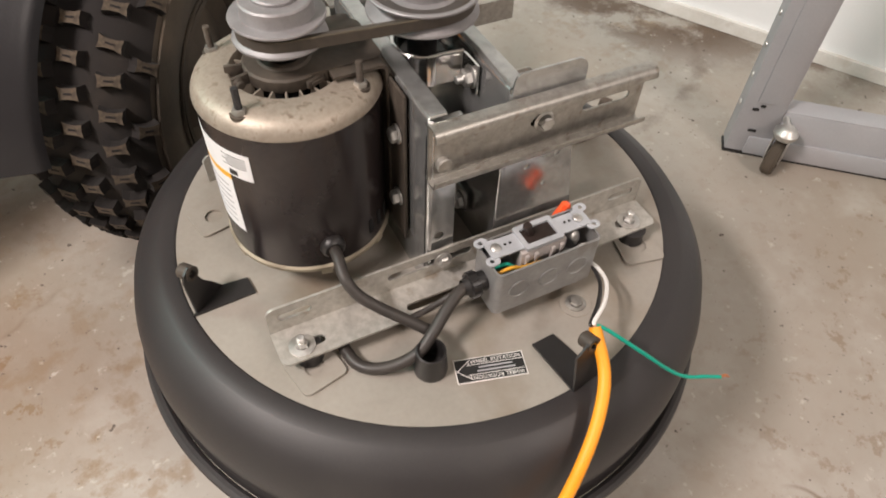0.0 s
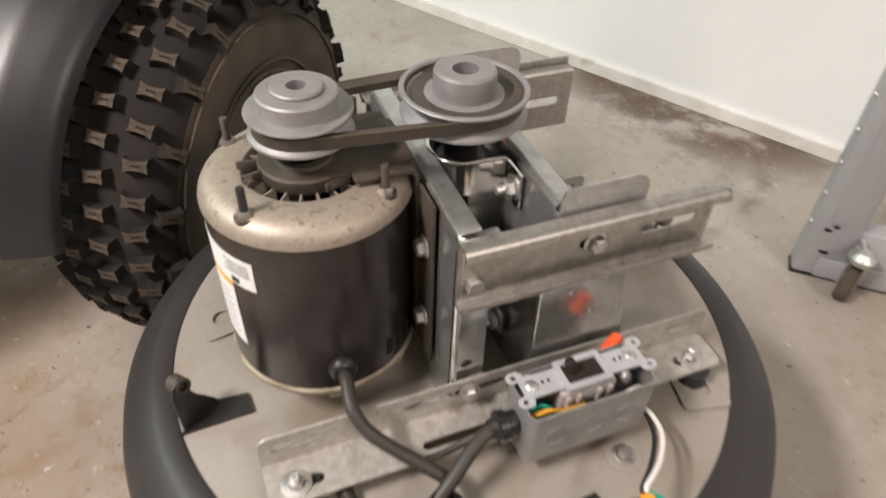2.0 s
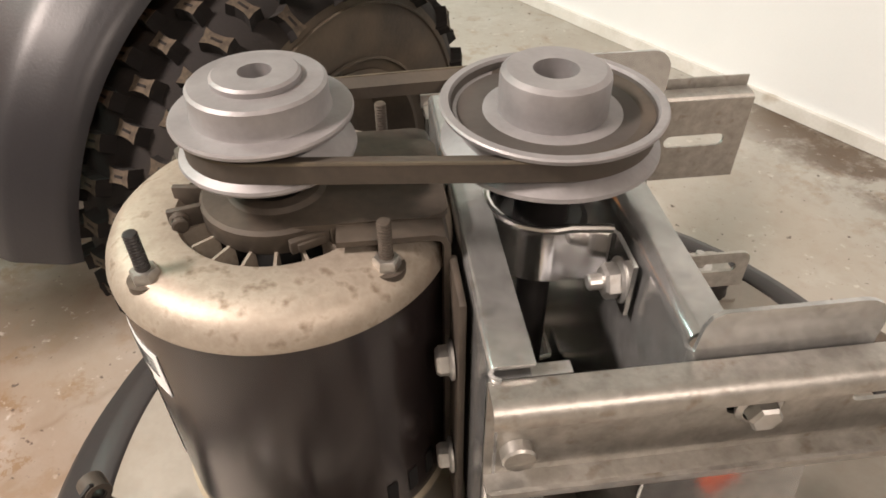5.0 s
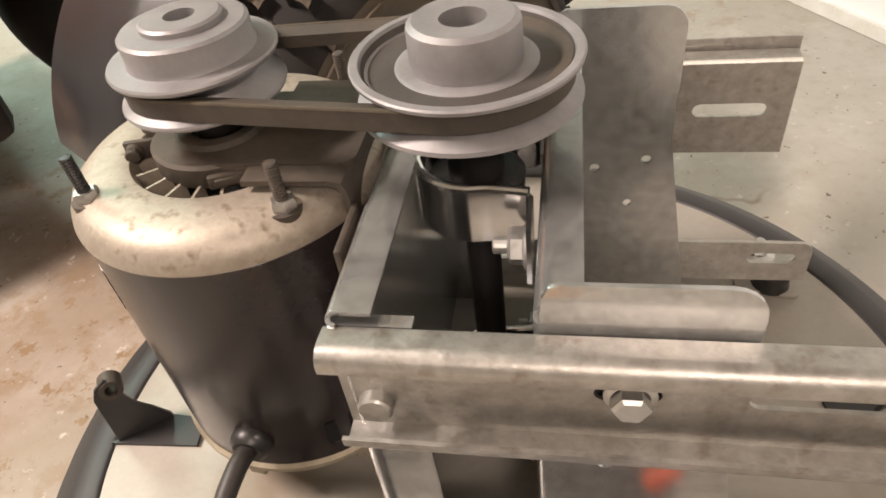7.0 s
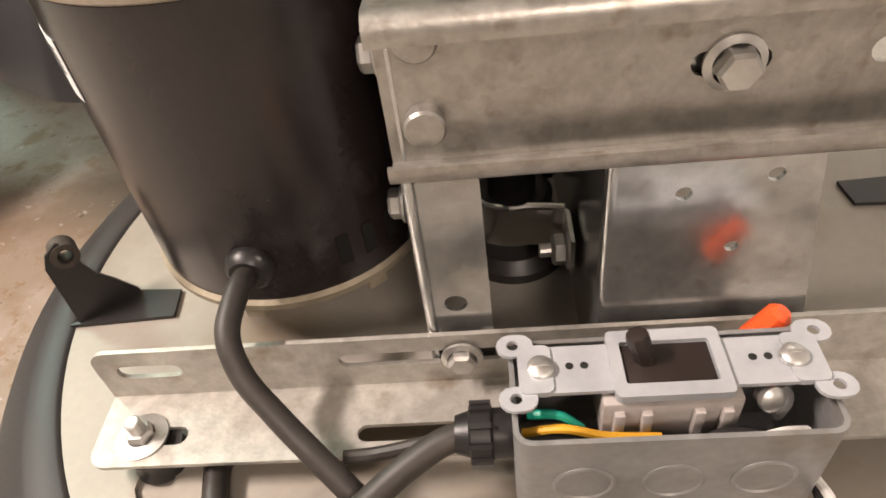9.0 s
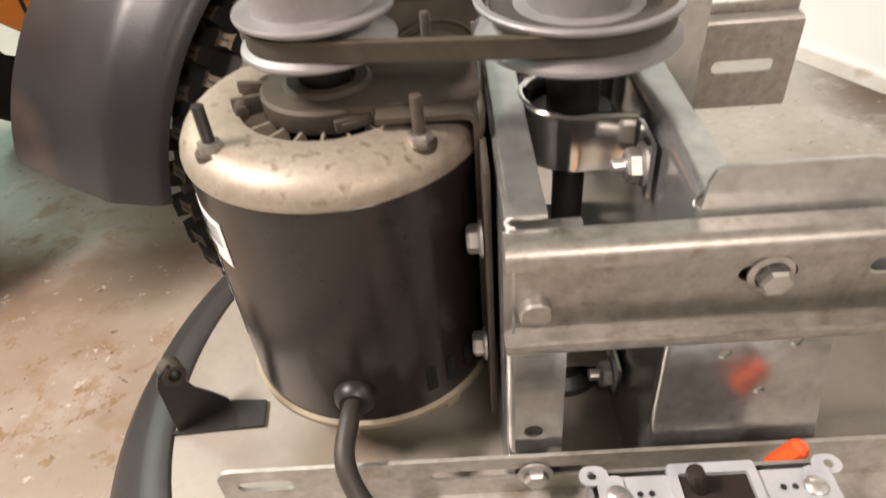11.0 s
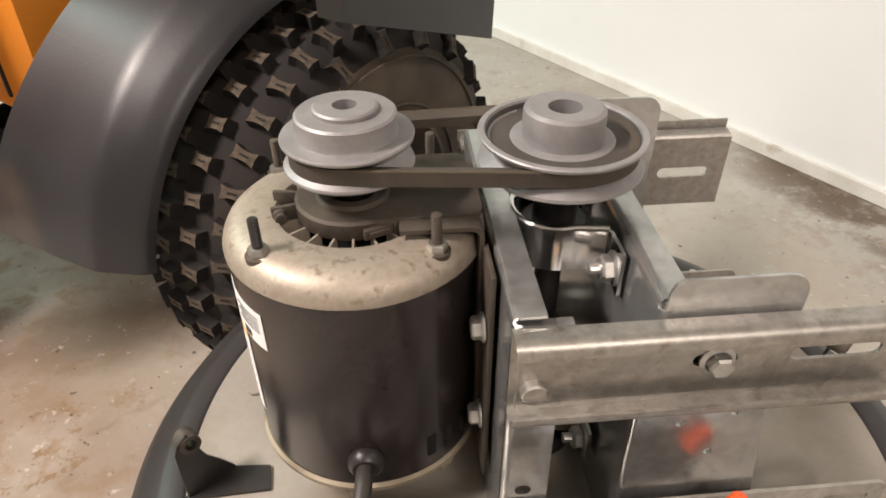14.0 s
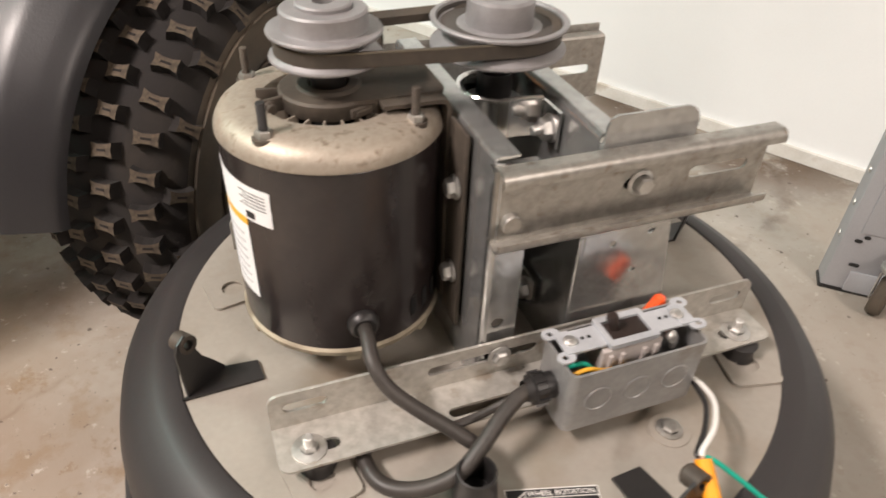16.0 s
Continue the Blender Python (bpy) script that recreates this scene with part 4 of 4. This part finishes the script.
# cable gland on the box end
bm = bmesh.new()
gm = axis_matrix((bx0 - 0.016, 0.3775, 0.166), (1, 0, 0))
lathe(bm, [(0.0070, -0.005), (0.0085, 0.0), (0.0108, 0.001), (0.0108, 0.008), (0.0092, 0.009), (0.0092, 0.016)], seg=28, m=gm)
gland = part("cable_gland", bm, BLACK, sb, "black ribbed cable gland")
for k in range(10):
    bm = bmesh.new()
    box(bm, None, (0.0035, 0.002, 0.008), gm @ Matrix.Rotation(2 * math.pi * k / 10, 4, "Z") @ Matrix.Translation((0.0104, 0, 0.0045)))
    part("rib", bm, BLACK, gland, smooth=0)

# ---- cables ----
cable = thing("motor_cable", (0.21, 0.37, ZP), "black round cable from the motor to the switch box", "cable")
cp = [tuple(gp + gd * 0.004), (0.1695, 0.4350, 0.1890), (0.1680, 0.4170, 0.1835), (0.1740, 0.4040, 0.1725), (0.1870, 0.3920, 0.1625), (0.2027, 0.3785, 0.1545), (0.2150, 0.3685, 0.1475), (0.2235, 0.3615, 0.1420)]
bm = bmesh.new()
tube(bm, cp, 0.0052, 14)
part("motor_run", bm, CABLE, cable)
bm = bmesh.new()
tube(bm, [(0.262, 0.3775, 0.166), (0.2525, 0.3745, 0.164), (0.238, 0.3670, 0.1585), (0.2215, 0.3570, 0.1500), (0.203, 0.3500, 0.139), (0.180, 0.3530, 0.1300), (0.1610, 0.3635, 0.1262), (0.1530, 0.3800, 0.1262), (0.1560, 0.4000, 0.1262), (0.19, 0.43, 0.1262)], 0.0054, 14)
part("box_run", bm, CABLE, cable)
bm = bmesh.new()
tube(bm, [(0.262, 0.3815, 0.160), (0.245, 0.3835, 0.150), (0.226, 0.3835, 0.144), (0.212, 0.3830, 0.1430)], 0.0030, 10)
part("second_core", bm, CABLE, cable)
cord = thing("orange_cord", (0.34, 0.29, ZP), "orange extension cord with stripped wire ends", "cord")
bm = bmesh.new()
tube(bm, [(0.3395, 0.2945, 0.1670), (0.3330, 0.2640, 0.1450), (0.3150, 0.2400, 0.1300), (0.2900, 0.2190, 0.1120), (0.2640, 0.2030, 0.0820), (0.2420, 0.1960, 0.0480), (0.2180, 0.1930, 0.0100), (0.1920, 0.1880, -0.0300), (0.155, 0.16, -0.10), (0.10, 0.06, -0.185), (0.0, -0.12, FLOOR + 0.0055), (-0.15, -0.4, FLOOR + 0.0055)], lambda t: 0.0054, 14)
part("jacket", bm, ORANGE_CORD, cord, "bright orange rubber jacket")
bm = bmesh.new()
tube(bm, [(0.3868, 0.3640, 0.150), (0.3880, 0.3520, 0.1525), (0.3800, 0.3320, 0.1600), (0.3620, 0.3120, 0.1660), (0.3420, 0.2990, 0.1690), (0.3385, 0.2950, 0.1685)], 0.0019, 8)
part("white_core", bm, WHITE, cord)
bm = bmesh.new()
tube(bm, [(0.3868, 0.3680, 0.149), (0.3850, 0.3530, 0.1500), (0.3755, 0.3340, 0.1570), (0.3570, 0.3140, 0.1640), (0.3390, 0.2995, 0.1680), (0.3370, 0.2960, 0.1675)], 0.0019, 8)
part("black_core", bm, BLACK, cord)
bm = bmesh.new()
tube(bm, [(0.3405, 0.2940, 0.169), (0.3480, 0.2870, 0.166), (0.3733, 0.2667, 0.145), (0.4000, 0.2500, 0.120), (0.4159, 0.2424, 0.110), (0.4320, 0.2360, 0.108), (0.4470, 0.2310, 0.104)], 0.0017, 8)
part("green_core", bm, GREEN_WIRE, cord, "green earth wire")
for k in range(4):
    bm = bmesh.new()
    tube(bm, [(0.4465, 0.2312, 0.104), (0.451, 0.2300 + 0.0006 * k, 0.103 + 0.0004 * k), (0.4555, 0.2285 + 0.0008 * (k - 1), 0.1025 + 0.0008 * (k % 2))], 0.0004, 5)
    part("copper_strand", bm, COPPER, cord)

# ---- quad bike: wheel, fender, body ----
AN, AD = Vector((0.769, -0.639, 0)), Vector((0.639, 0.769, 0))
WC = AD * 0.85 + AN * -0.545 + Vector((0, 0, 0.04))
quad = thing("quad_bike", (WC.x, WC.y, FLOOR), "parked quad bike with a knobbly tyre and grey plastic fender", "quad bike")
WM = frame_of(WC, AD, Vector((0, 0, 1)))  # x along the rolling line, y up, z out of the visible sidewall
if WM.to_3x3().col[2].dot(AN) < 0:
    WM = WM @ Matrix.Rotation(math.pi, 4, "Y")
bm = bmesh.new()
half = [(0.250, 0.0), (0.249, 0.035), (0.244, 0.062), (0.233, 0.080), (0.215, 0.090), (0.190, 0.094), (0.160, 0.091), (0.138, 0.082), (0.130, 0.078)]
lathe(bm, [(r, -z) for r, z in reversed(half)] + half[1:5], seg=96, m=WM)
tyre = part("tyre", bm, SHADED_TYRE, quad, "knobbly dusty black tyre")
bm = bmesh.new()
lathe(bm, half[4:], seg=96, m=WM)
part("sidewall", bm, SIDEWALL, tyre, "dusty brown tyre sidewall")
for rr, ww in ((0.205, 0.093), (0.146, 0.0885)):
    bm = bmesh.new()
    lathe(bm, [(rr + 0.002 * math.cos(a), ww + 0.0025 * math.sin(a)) for a in [k * math.pi / 3 for k in range(6)]], seg=96, m=WM, closed=True)
    part("bead_ring", bm, SIDEWALL, tyre)
bm = bmesh.new()
lathe(bm, [(0.131, 0.079), (0.133, 0.084), (0.127, 0.085), (0.122, 0.07), (0.118, 0.03), (0.09, 0.02), (0.05, 0.035), (0.03, 0.05), (0, 0.05)], seg=64, m=WM)
part("rim", bm, SIDEWALL, quad, "dark pressed-steel rim")


def lug_mesh(l, w, h, waist):
    """A dog-bone tread block, narrow in the middle, with a slit across it."""
    bm = bmesh.new()
    o = [(-l, -w), (-l * 0.4, -w * waist), (l * 0.4, -w * waist), (l, -w), (l * 0.9, 0), (l, w), (l * 0.4, w * waist), (-l * 0.4, w * waist), (-l, w), (-l * 0.9, 0)]
    base = [bm.verts.new((x * 1.12, y * 1.12, 0)) for x, y in o]
    top = [bm.verts.new((x, y, h)) for x, y in o]
    n = len(o)
    for i in range(n):
        bm.faces.new((base[i], base[(i + 1) % n], top[(i + 1) % n], top[i]))
    bm.faces.new(top).material_index = 1
    for v in box(bm, (0, 0, h), (l * 0.8, w * 0.30, 0.0012)):
        pass
    bmesh.ops.recalc_face_normals(bm, faces=bm.faces[:])
    me = bpy.data.meshes.new("lug")
    bm.to_mesh(me)
    bm.free()
    me.materials.append(SHADED_TYRE)
    me.materials.append(LUG)
    return me


lug_mid, lug_side = lug_mesh(0.0122, 0.0080, 0.0150, 0.78), lug_mesh(0.0130, 0.0078, 0.0150, 0.68)
NL = 40
for col, (w, tilt, me, r) in enumerate(((-0.060, -0.42, lug_side, 0.2425), (-0.020, -0.05, lug_mid, 0.2490), (0.020, 0.05, lug_mid, 0.2490), (0.060, 0.42, lug_side, 0.2425), (0.083, 1.05, lug_side, 0.2240))):
    for k in range(NL):
        if abs(w) > 0.08 and k % 2:
            continue
        a = 2 * math.pi * (k + (0.5 if col % 2 else 0.0)) / NL
        ob = new("lug", me)
        ob.parent = tyre
        up = Matrix.Rotation(a, 4, "Z") @ Matrix.Translation((r, 0, w)) @ Matrix.Rotation(-tilt, 4, "Y") @ Matrix(((0, 0, 1, 0), (0, 1, 0, 0), (1, 0, 0, 0), (0, 0, 0, 1)))
        ob.matrix_basis = WM @ up @ Matrix.Rotation(0.12 * ((k * 7 + col * 3) % 5 - 2) / 2, 4, "Z")


def fender_point(th, u):
    """th round the wheel from its front up; u from the wheel-side edge outwards."""
    k = 0.016 * math.cos(th) ** 2
    prof = ((0.0, 0.288, -0.528 - k), (0.06, 0.299, -0.533 - k), (0.2, 0.311, -0.550 - k), (0.45, 0.328, -0.590), (0.7, 0.338, -0.650), (1.0, 0.348, -0.700 - 0.055 * math.cos(th) ** 6 if th < 1.5 else -0.700))
    for (u0, r0, n0), (u1, r1, n1) in zip(prof, prof[1:]):
        if u <= u1:
            t = (u - u0) / (u1 - u0)
            r, n = r0 + (r1 - r0) * t, n0 + (n1 - n0) * t
            break
    return AD * (0.85 - r * math.cos(th)) + AN * n + Vector((0, 0, 0.04 + r * math.sin(th)))


bm = bmesh.new()
NU, NT = 26, 36
grid = [[bm.verts.new(fender_point(radians(9.5 + 103 * j / NT), i / NU)) for i in range(NU + 1)] for j in range(NT + 1)]
for j in range(NT):
    for i in range(NU):
        bm.faces.new((grid[j][i], grid[j][i + 1], grid[j + 1][i + 1], grid[j + 1][i]))
bmesh.ops.recalc_face_normals(bm, faces=bm.faces[:])
bmesh.ops.solidify(bm, geom=bm.faces[:], thickness=0.004)
part("fender", bm, FENDER, quad, "scuffed grey plastic fender", smooth=60)


def quad_box(name, d0, d1, n0, n1, z0, z1, material, label="", bevel=0.02):
    bm = bmesh.new()
    c = AD * ((d0 + d1) / 2) + AN * ((n0 + n1) / 2) + Vector((0, 0, (z0 + z1) / 2))
    box(bm, None, (abs(n1 - n0), d1 - d0, z1 - z0), frame_of(c, AN, AD), bevel)
    return part(name, bm, material, quad, label)


# Cowl and body panel extend out of view, sized to cast shade on the floor.
quad_box("front_bumper", 0.10, 0.50, -1.06, -1.9, -0.02, 0.17, BLACK, "black front bumper", 0.03)
bm = bmesh.new()
hull = [(0.32, -0.92, 0.24), (0.55, -0.86, 0.22), (0.55, -1.56, 0.22), (0.32, -1.56, 0.24), (0.36, -0.93, 0.54), (0.55, -0.88, 0.60), (0.55, -1.54, 0.60), (0.36, -1.54, 0.54)]
hv = [bm.verts.new(AD * d + AN * n + Vector((0, 0, z))) for d, n, z in hull]
for q in ((3, 2, 1, 0), (4, 5, 6, 7), (0, 1, 5, 4), (1, 2, 6, 5), (2, 3, 7, 6), (3, 0, 4, 7)):
    bm.faces.new([hv[i] for i in q])
bmesh.ops.bevel(bm, geom=bm.edges[:], offset=0.05, segments=5, affect="EDGES", profile=0.5)
part("front_cowl", bm, ORANGE_BODY, quad, "orange front cowl")
quad_box("frame_beam", 0.30, 0.50, -1.30, -1.55, 0.03, 0.21, BLACK, "black steel frame", 0.02)
panel = quad_box("body_panel", 0.63, 0.80, -0.80, -1.45, 0.15, 0.60, ORANGE_BODY, "orange plastic body panel")
bm = bmesh.new()
box(bm, None, (0.006, 0.004, 0.38), frame_of(AD * 0.628 + AN * -0.885 + Vector((0, 0, 0.37)), AN, AD), 0.001)
box(bm, None, (0.5, 0.004, 0.006), frame_of(AD * 0.628 + AN * -1.12 + Vector((0, 0, 0.30)), AN, AD), 0.001)
part("panel_seam", bm, BLACK, panel)
quad_box("chassis", 0.76, 0.90, -0.78, -1.3, 0.03, 0.21, BLACK, "black steel chassis", 0.01)
quad_box("axle", 0.83, 0.87, -0.50, -1.0, 0.02, 0.06, BLACK, "", 0.008)
bm = bmesh.new()
plate(bm, [(0.945, 0.262), (0.955, 0.40), (0.70, 0.42), (0.70, 0.345), (0.822, 0.304)], 0.03, frame_of(AN * -0.40, AD, Vector((0, 0, 1))))
part("fender_flap", bm, BLACK, quad, "black lower fender flap")
bm = bmesh.new()
lathe(bm, [(r, -z) for r, z in reversed(half)] + half[1:], seg=64, m=Matrix.Translation(AN * -0.95) @ WM)
part("inner_tyre", bm, SHADED_TYRE, quad)

# ---- rolling stand with a castor ----
JU, JN = Vector((0.7545, -0.6563, 0)), Vector((-0.6563, -0.7545, 0))
JA = Vector((1.030, 0.708, 0))
stand = thing("rolling_stand", (JA.x, JA.y, FLOOR), "grey powder-coated steel stand frame with a castor", "stand")


def stand_box(name, u0, u1, n0, n1, z0, z1, parent, bevel=0.003, material=None):
    bm = bmesh.new()
    c = JA + JU * ((u0 + u1) / 2) + JN * ((n0 + n1) / 2) + Vector((0, 0, (z0 + z1) / 2))
    box(bm, None, (u1 - u0, z1 - z0, abs(n1 - n0)), frame_of(c, JU, Vector((0, 0, 1))), bevel)
    return part(name, bm, material or STEEL_GREY, parent)


post = stand_box("post", -0.004, 0.072, 0.0, -0.045, FLOOR + 0.006, 0.85, stand)
stand_box("post_ridge", 0.018, 0.066, 0.0025, -0.001, FLOOR + 0.12, 0.85, post, 0.001)
low = stand_box("bottom_rail", 0.072, 0.95, -0.001, -0.045, FLOOR + 0.006, FLOOR + 0.105, stand)
stand_box("rail_lip", 0.03, 0.95, 0.004, -0.001, FLOOR + 0.006, FLOOR + 0.045, low, 0.0015)
stand_box("rail_top_fold", 0.072, 0.95, -0.002, -0.045, FLOOR + 0.104, FLOOR + 0.108, low, 0.001)
stand_box("foot_plate", -0.006, 0.95, 0.001, -0.04, FLOOR, FLOOR + 0.006, stand, 0.001, BLACK)
stand_box("far_post", 0.88, 0.95, 0.001, -0.045, FLOOR + 0.006, 0.85, stand)
for k in range(14):
    bm = bmesh.new()
    p = JA + JU * -0.0045 + JN * -0.022 + Vector((0, 0, FLOOR + 0.10 + 0.06 * k))
    lathe(bm, [(0, 0), (0.006, 0), (0.005, 0.002), (0, 0.0025)], seg=14, m=axis_matrix(p, -JU))
    part("rivet", bm, ZINC, post)
for u, z, l in ((0.020, FLOOR + 0.104, 0.012), (0.030, FLOOR + 0.113, 0.010), (0.030, FLOOR + 0.058, 0.016)):
    bm = bmesh.new()
    plate(bm, slot(0, 0, l, 0.006), 0.0008, frame_of(JA + JU * u + JN * 0.001 + Vector((0, 0, z)), JU, Vector((0, 0, 1))))
    part("slot_hole", bm, INK, post)
castor = thing("castor", (1.062, 0.628, FLOOR), "swivel castor with a grey wheel and chrome cap", "castor")
KC = Vector((1.064, 0.631, 0))
bm = bmesh.new()
lathe(bm, [(0.007, -0.011), (0.030, -0.011), (0.034, -0.006), (0.034, 0.006), (0.030, 0.011), (0.007, 0.011)], seg=36, m=axis_matrix((KC.x, KC.y, FLOOR + 0.034), Vector((-0.42, 0.905, 0.0)).normalized()))
part("wheel", bm, SIDEWALL, castor, "worn grey rubber castor wheel")
ax = Vector((-0.42, 0.905, 0)).normalized()
fw = Vector((-ax.y, ax.x, 0))
for sgn in (1, -1):
    bm = bmesh.new()
    plate(bm, [(-0.012, 0.0), (-0.008, -0.008), (0.008, -0.008), (0.012, 0.0), (0.016, 0.048), (-0.016, 0.048)], 0.002, frame_of(KC + ax * (0.0135 * sgn) + Vector((0, 0, FLOOR + 0.034)), fw, Vector((0, 0, 1))))
    part("fork_arm", bm, ZINC, castor)
bm = bmesh.new()
lathe(bm, [(0, 0.080), (0.0175, 0.080), (0.0215, 0.086), (0.0215, 0.092), (0.0165, 0.096), (0.013, 0.101), (0.006, 0.105), (0, 0.1055)], (KC.x, KC.y, FLOOR), 32)
part("swivel_cap", bm, ZINC, castor, "chrome swivel cap")
bm = bmesh.new()
m0 = Vector((KC.x, KC.y, FLOOR + 0.098))
m1 = JA + JU * 0.075 + JN * 0.004 + Vector((0, 0, FLOOR + 0.098))
tube(bm, None, 0.006, 10, line=[m0, (m0 + m1) / 2, m1])
part("mounting_stem", bm, ZINC, castor)
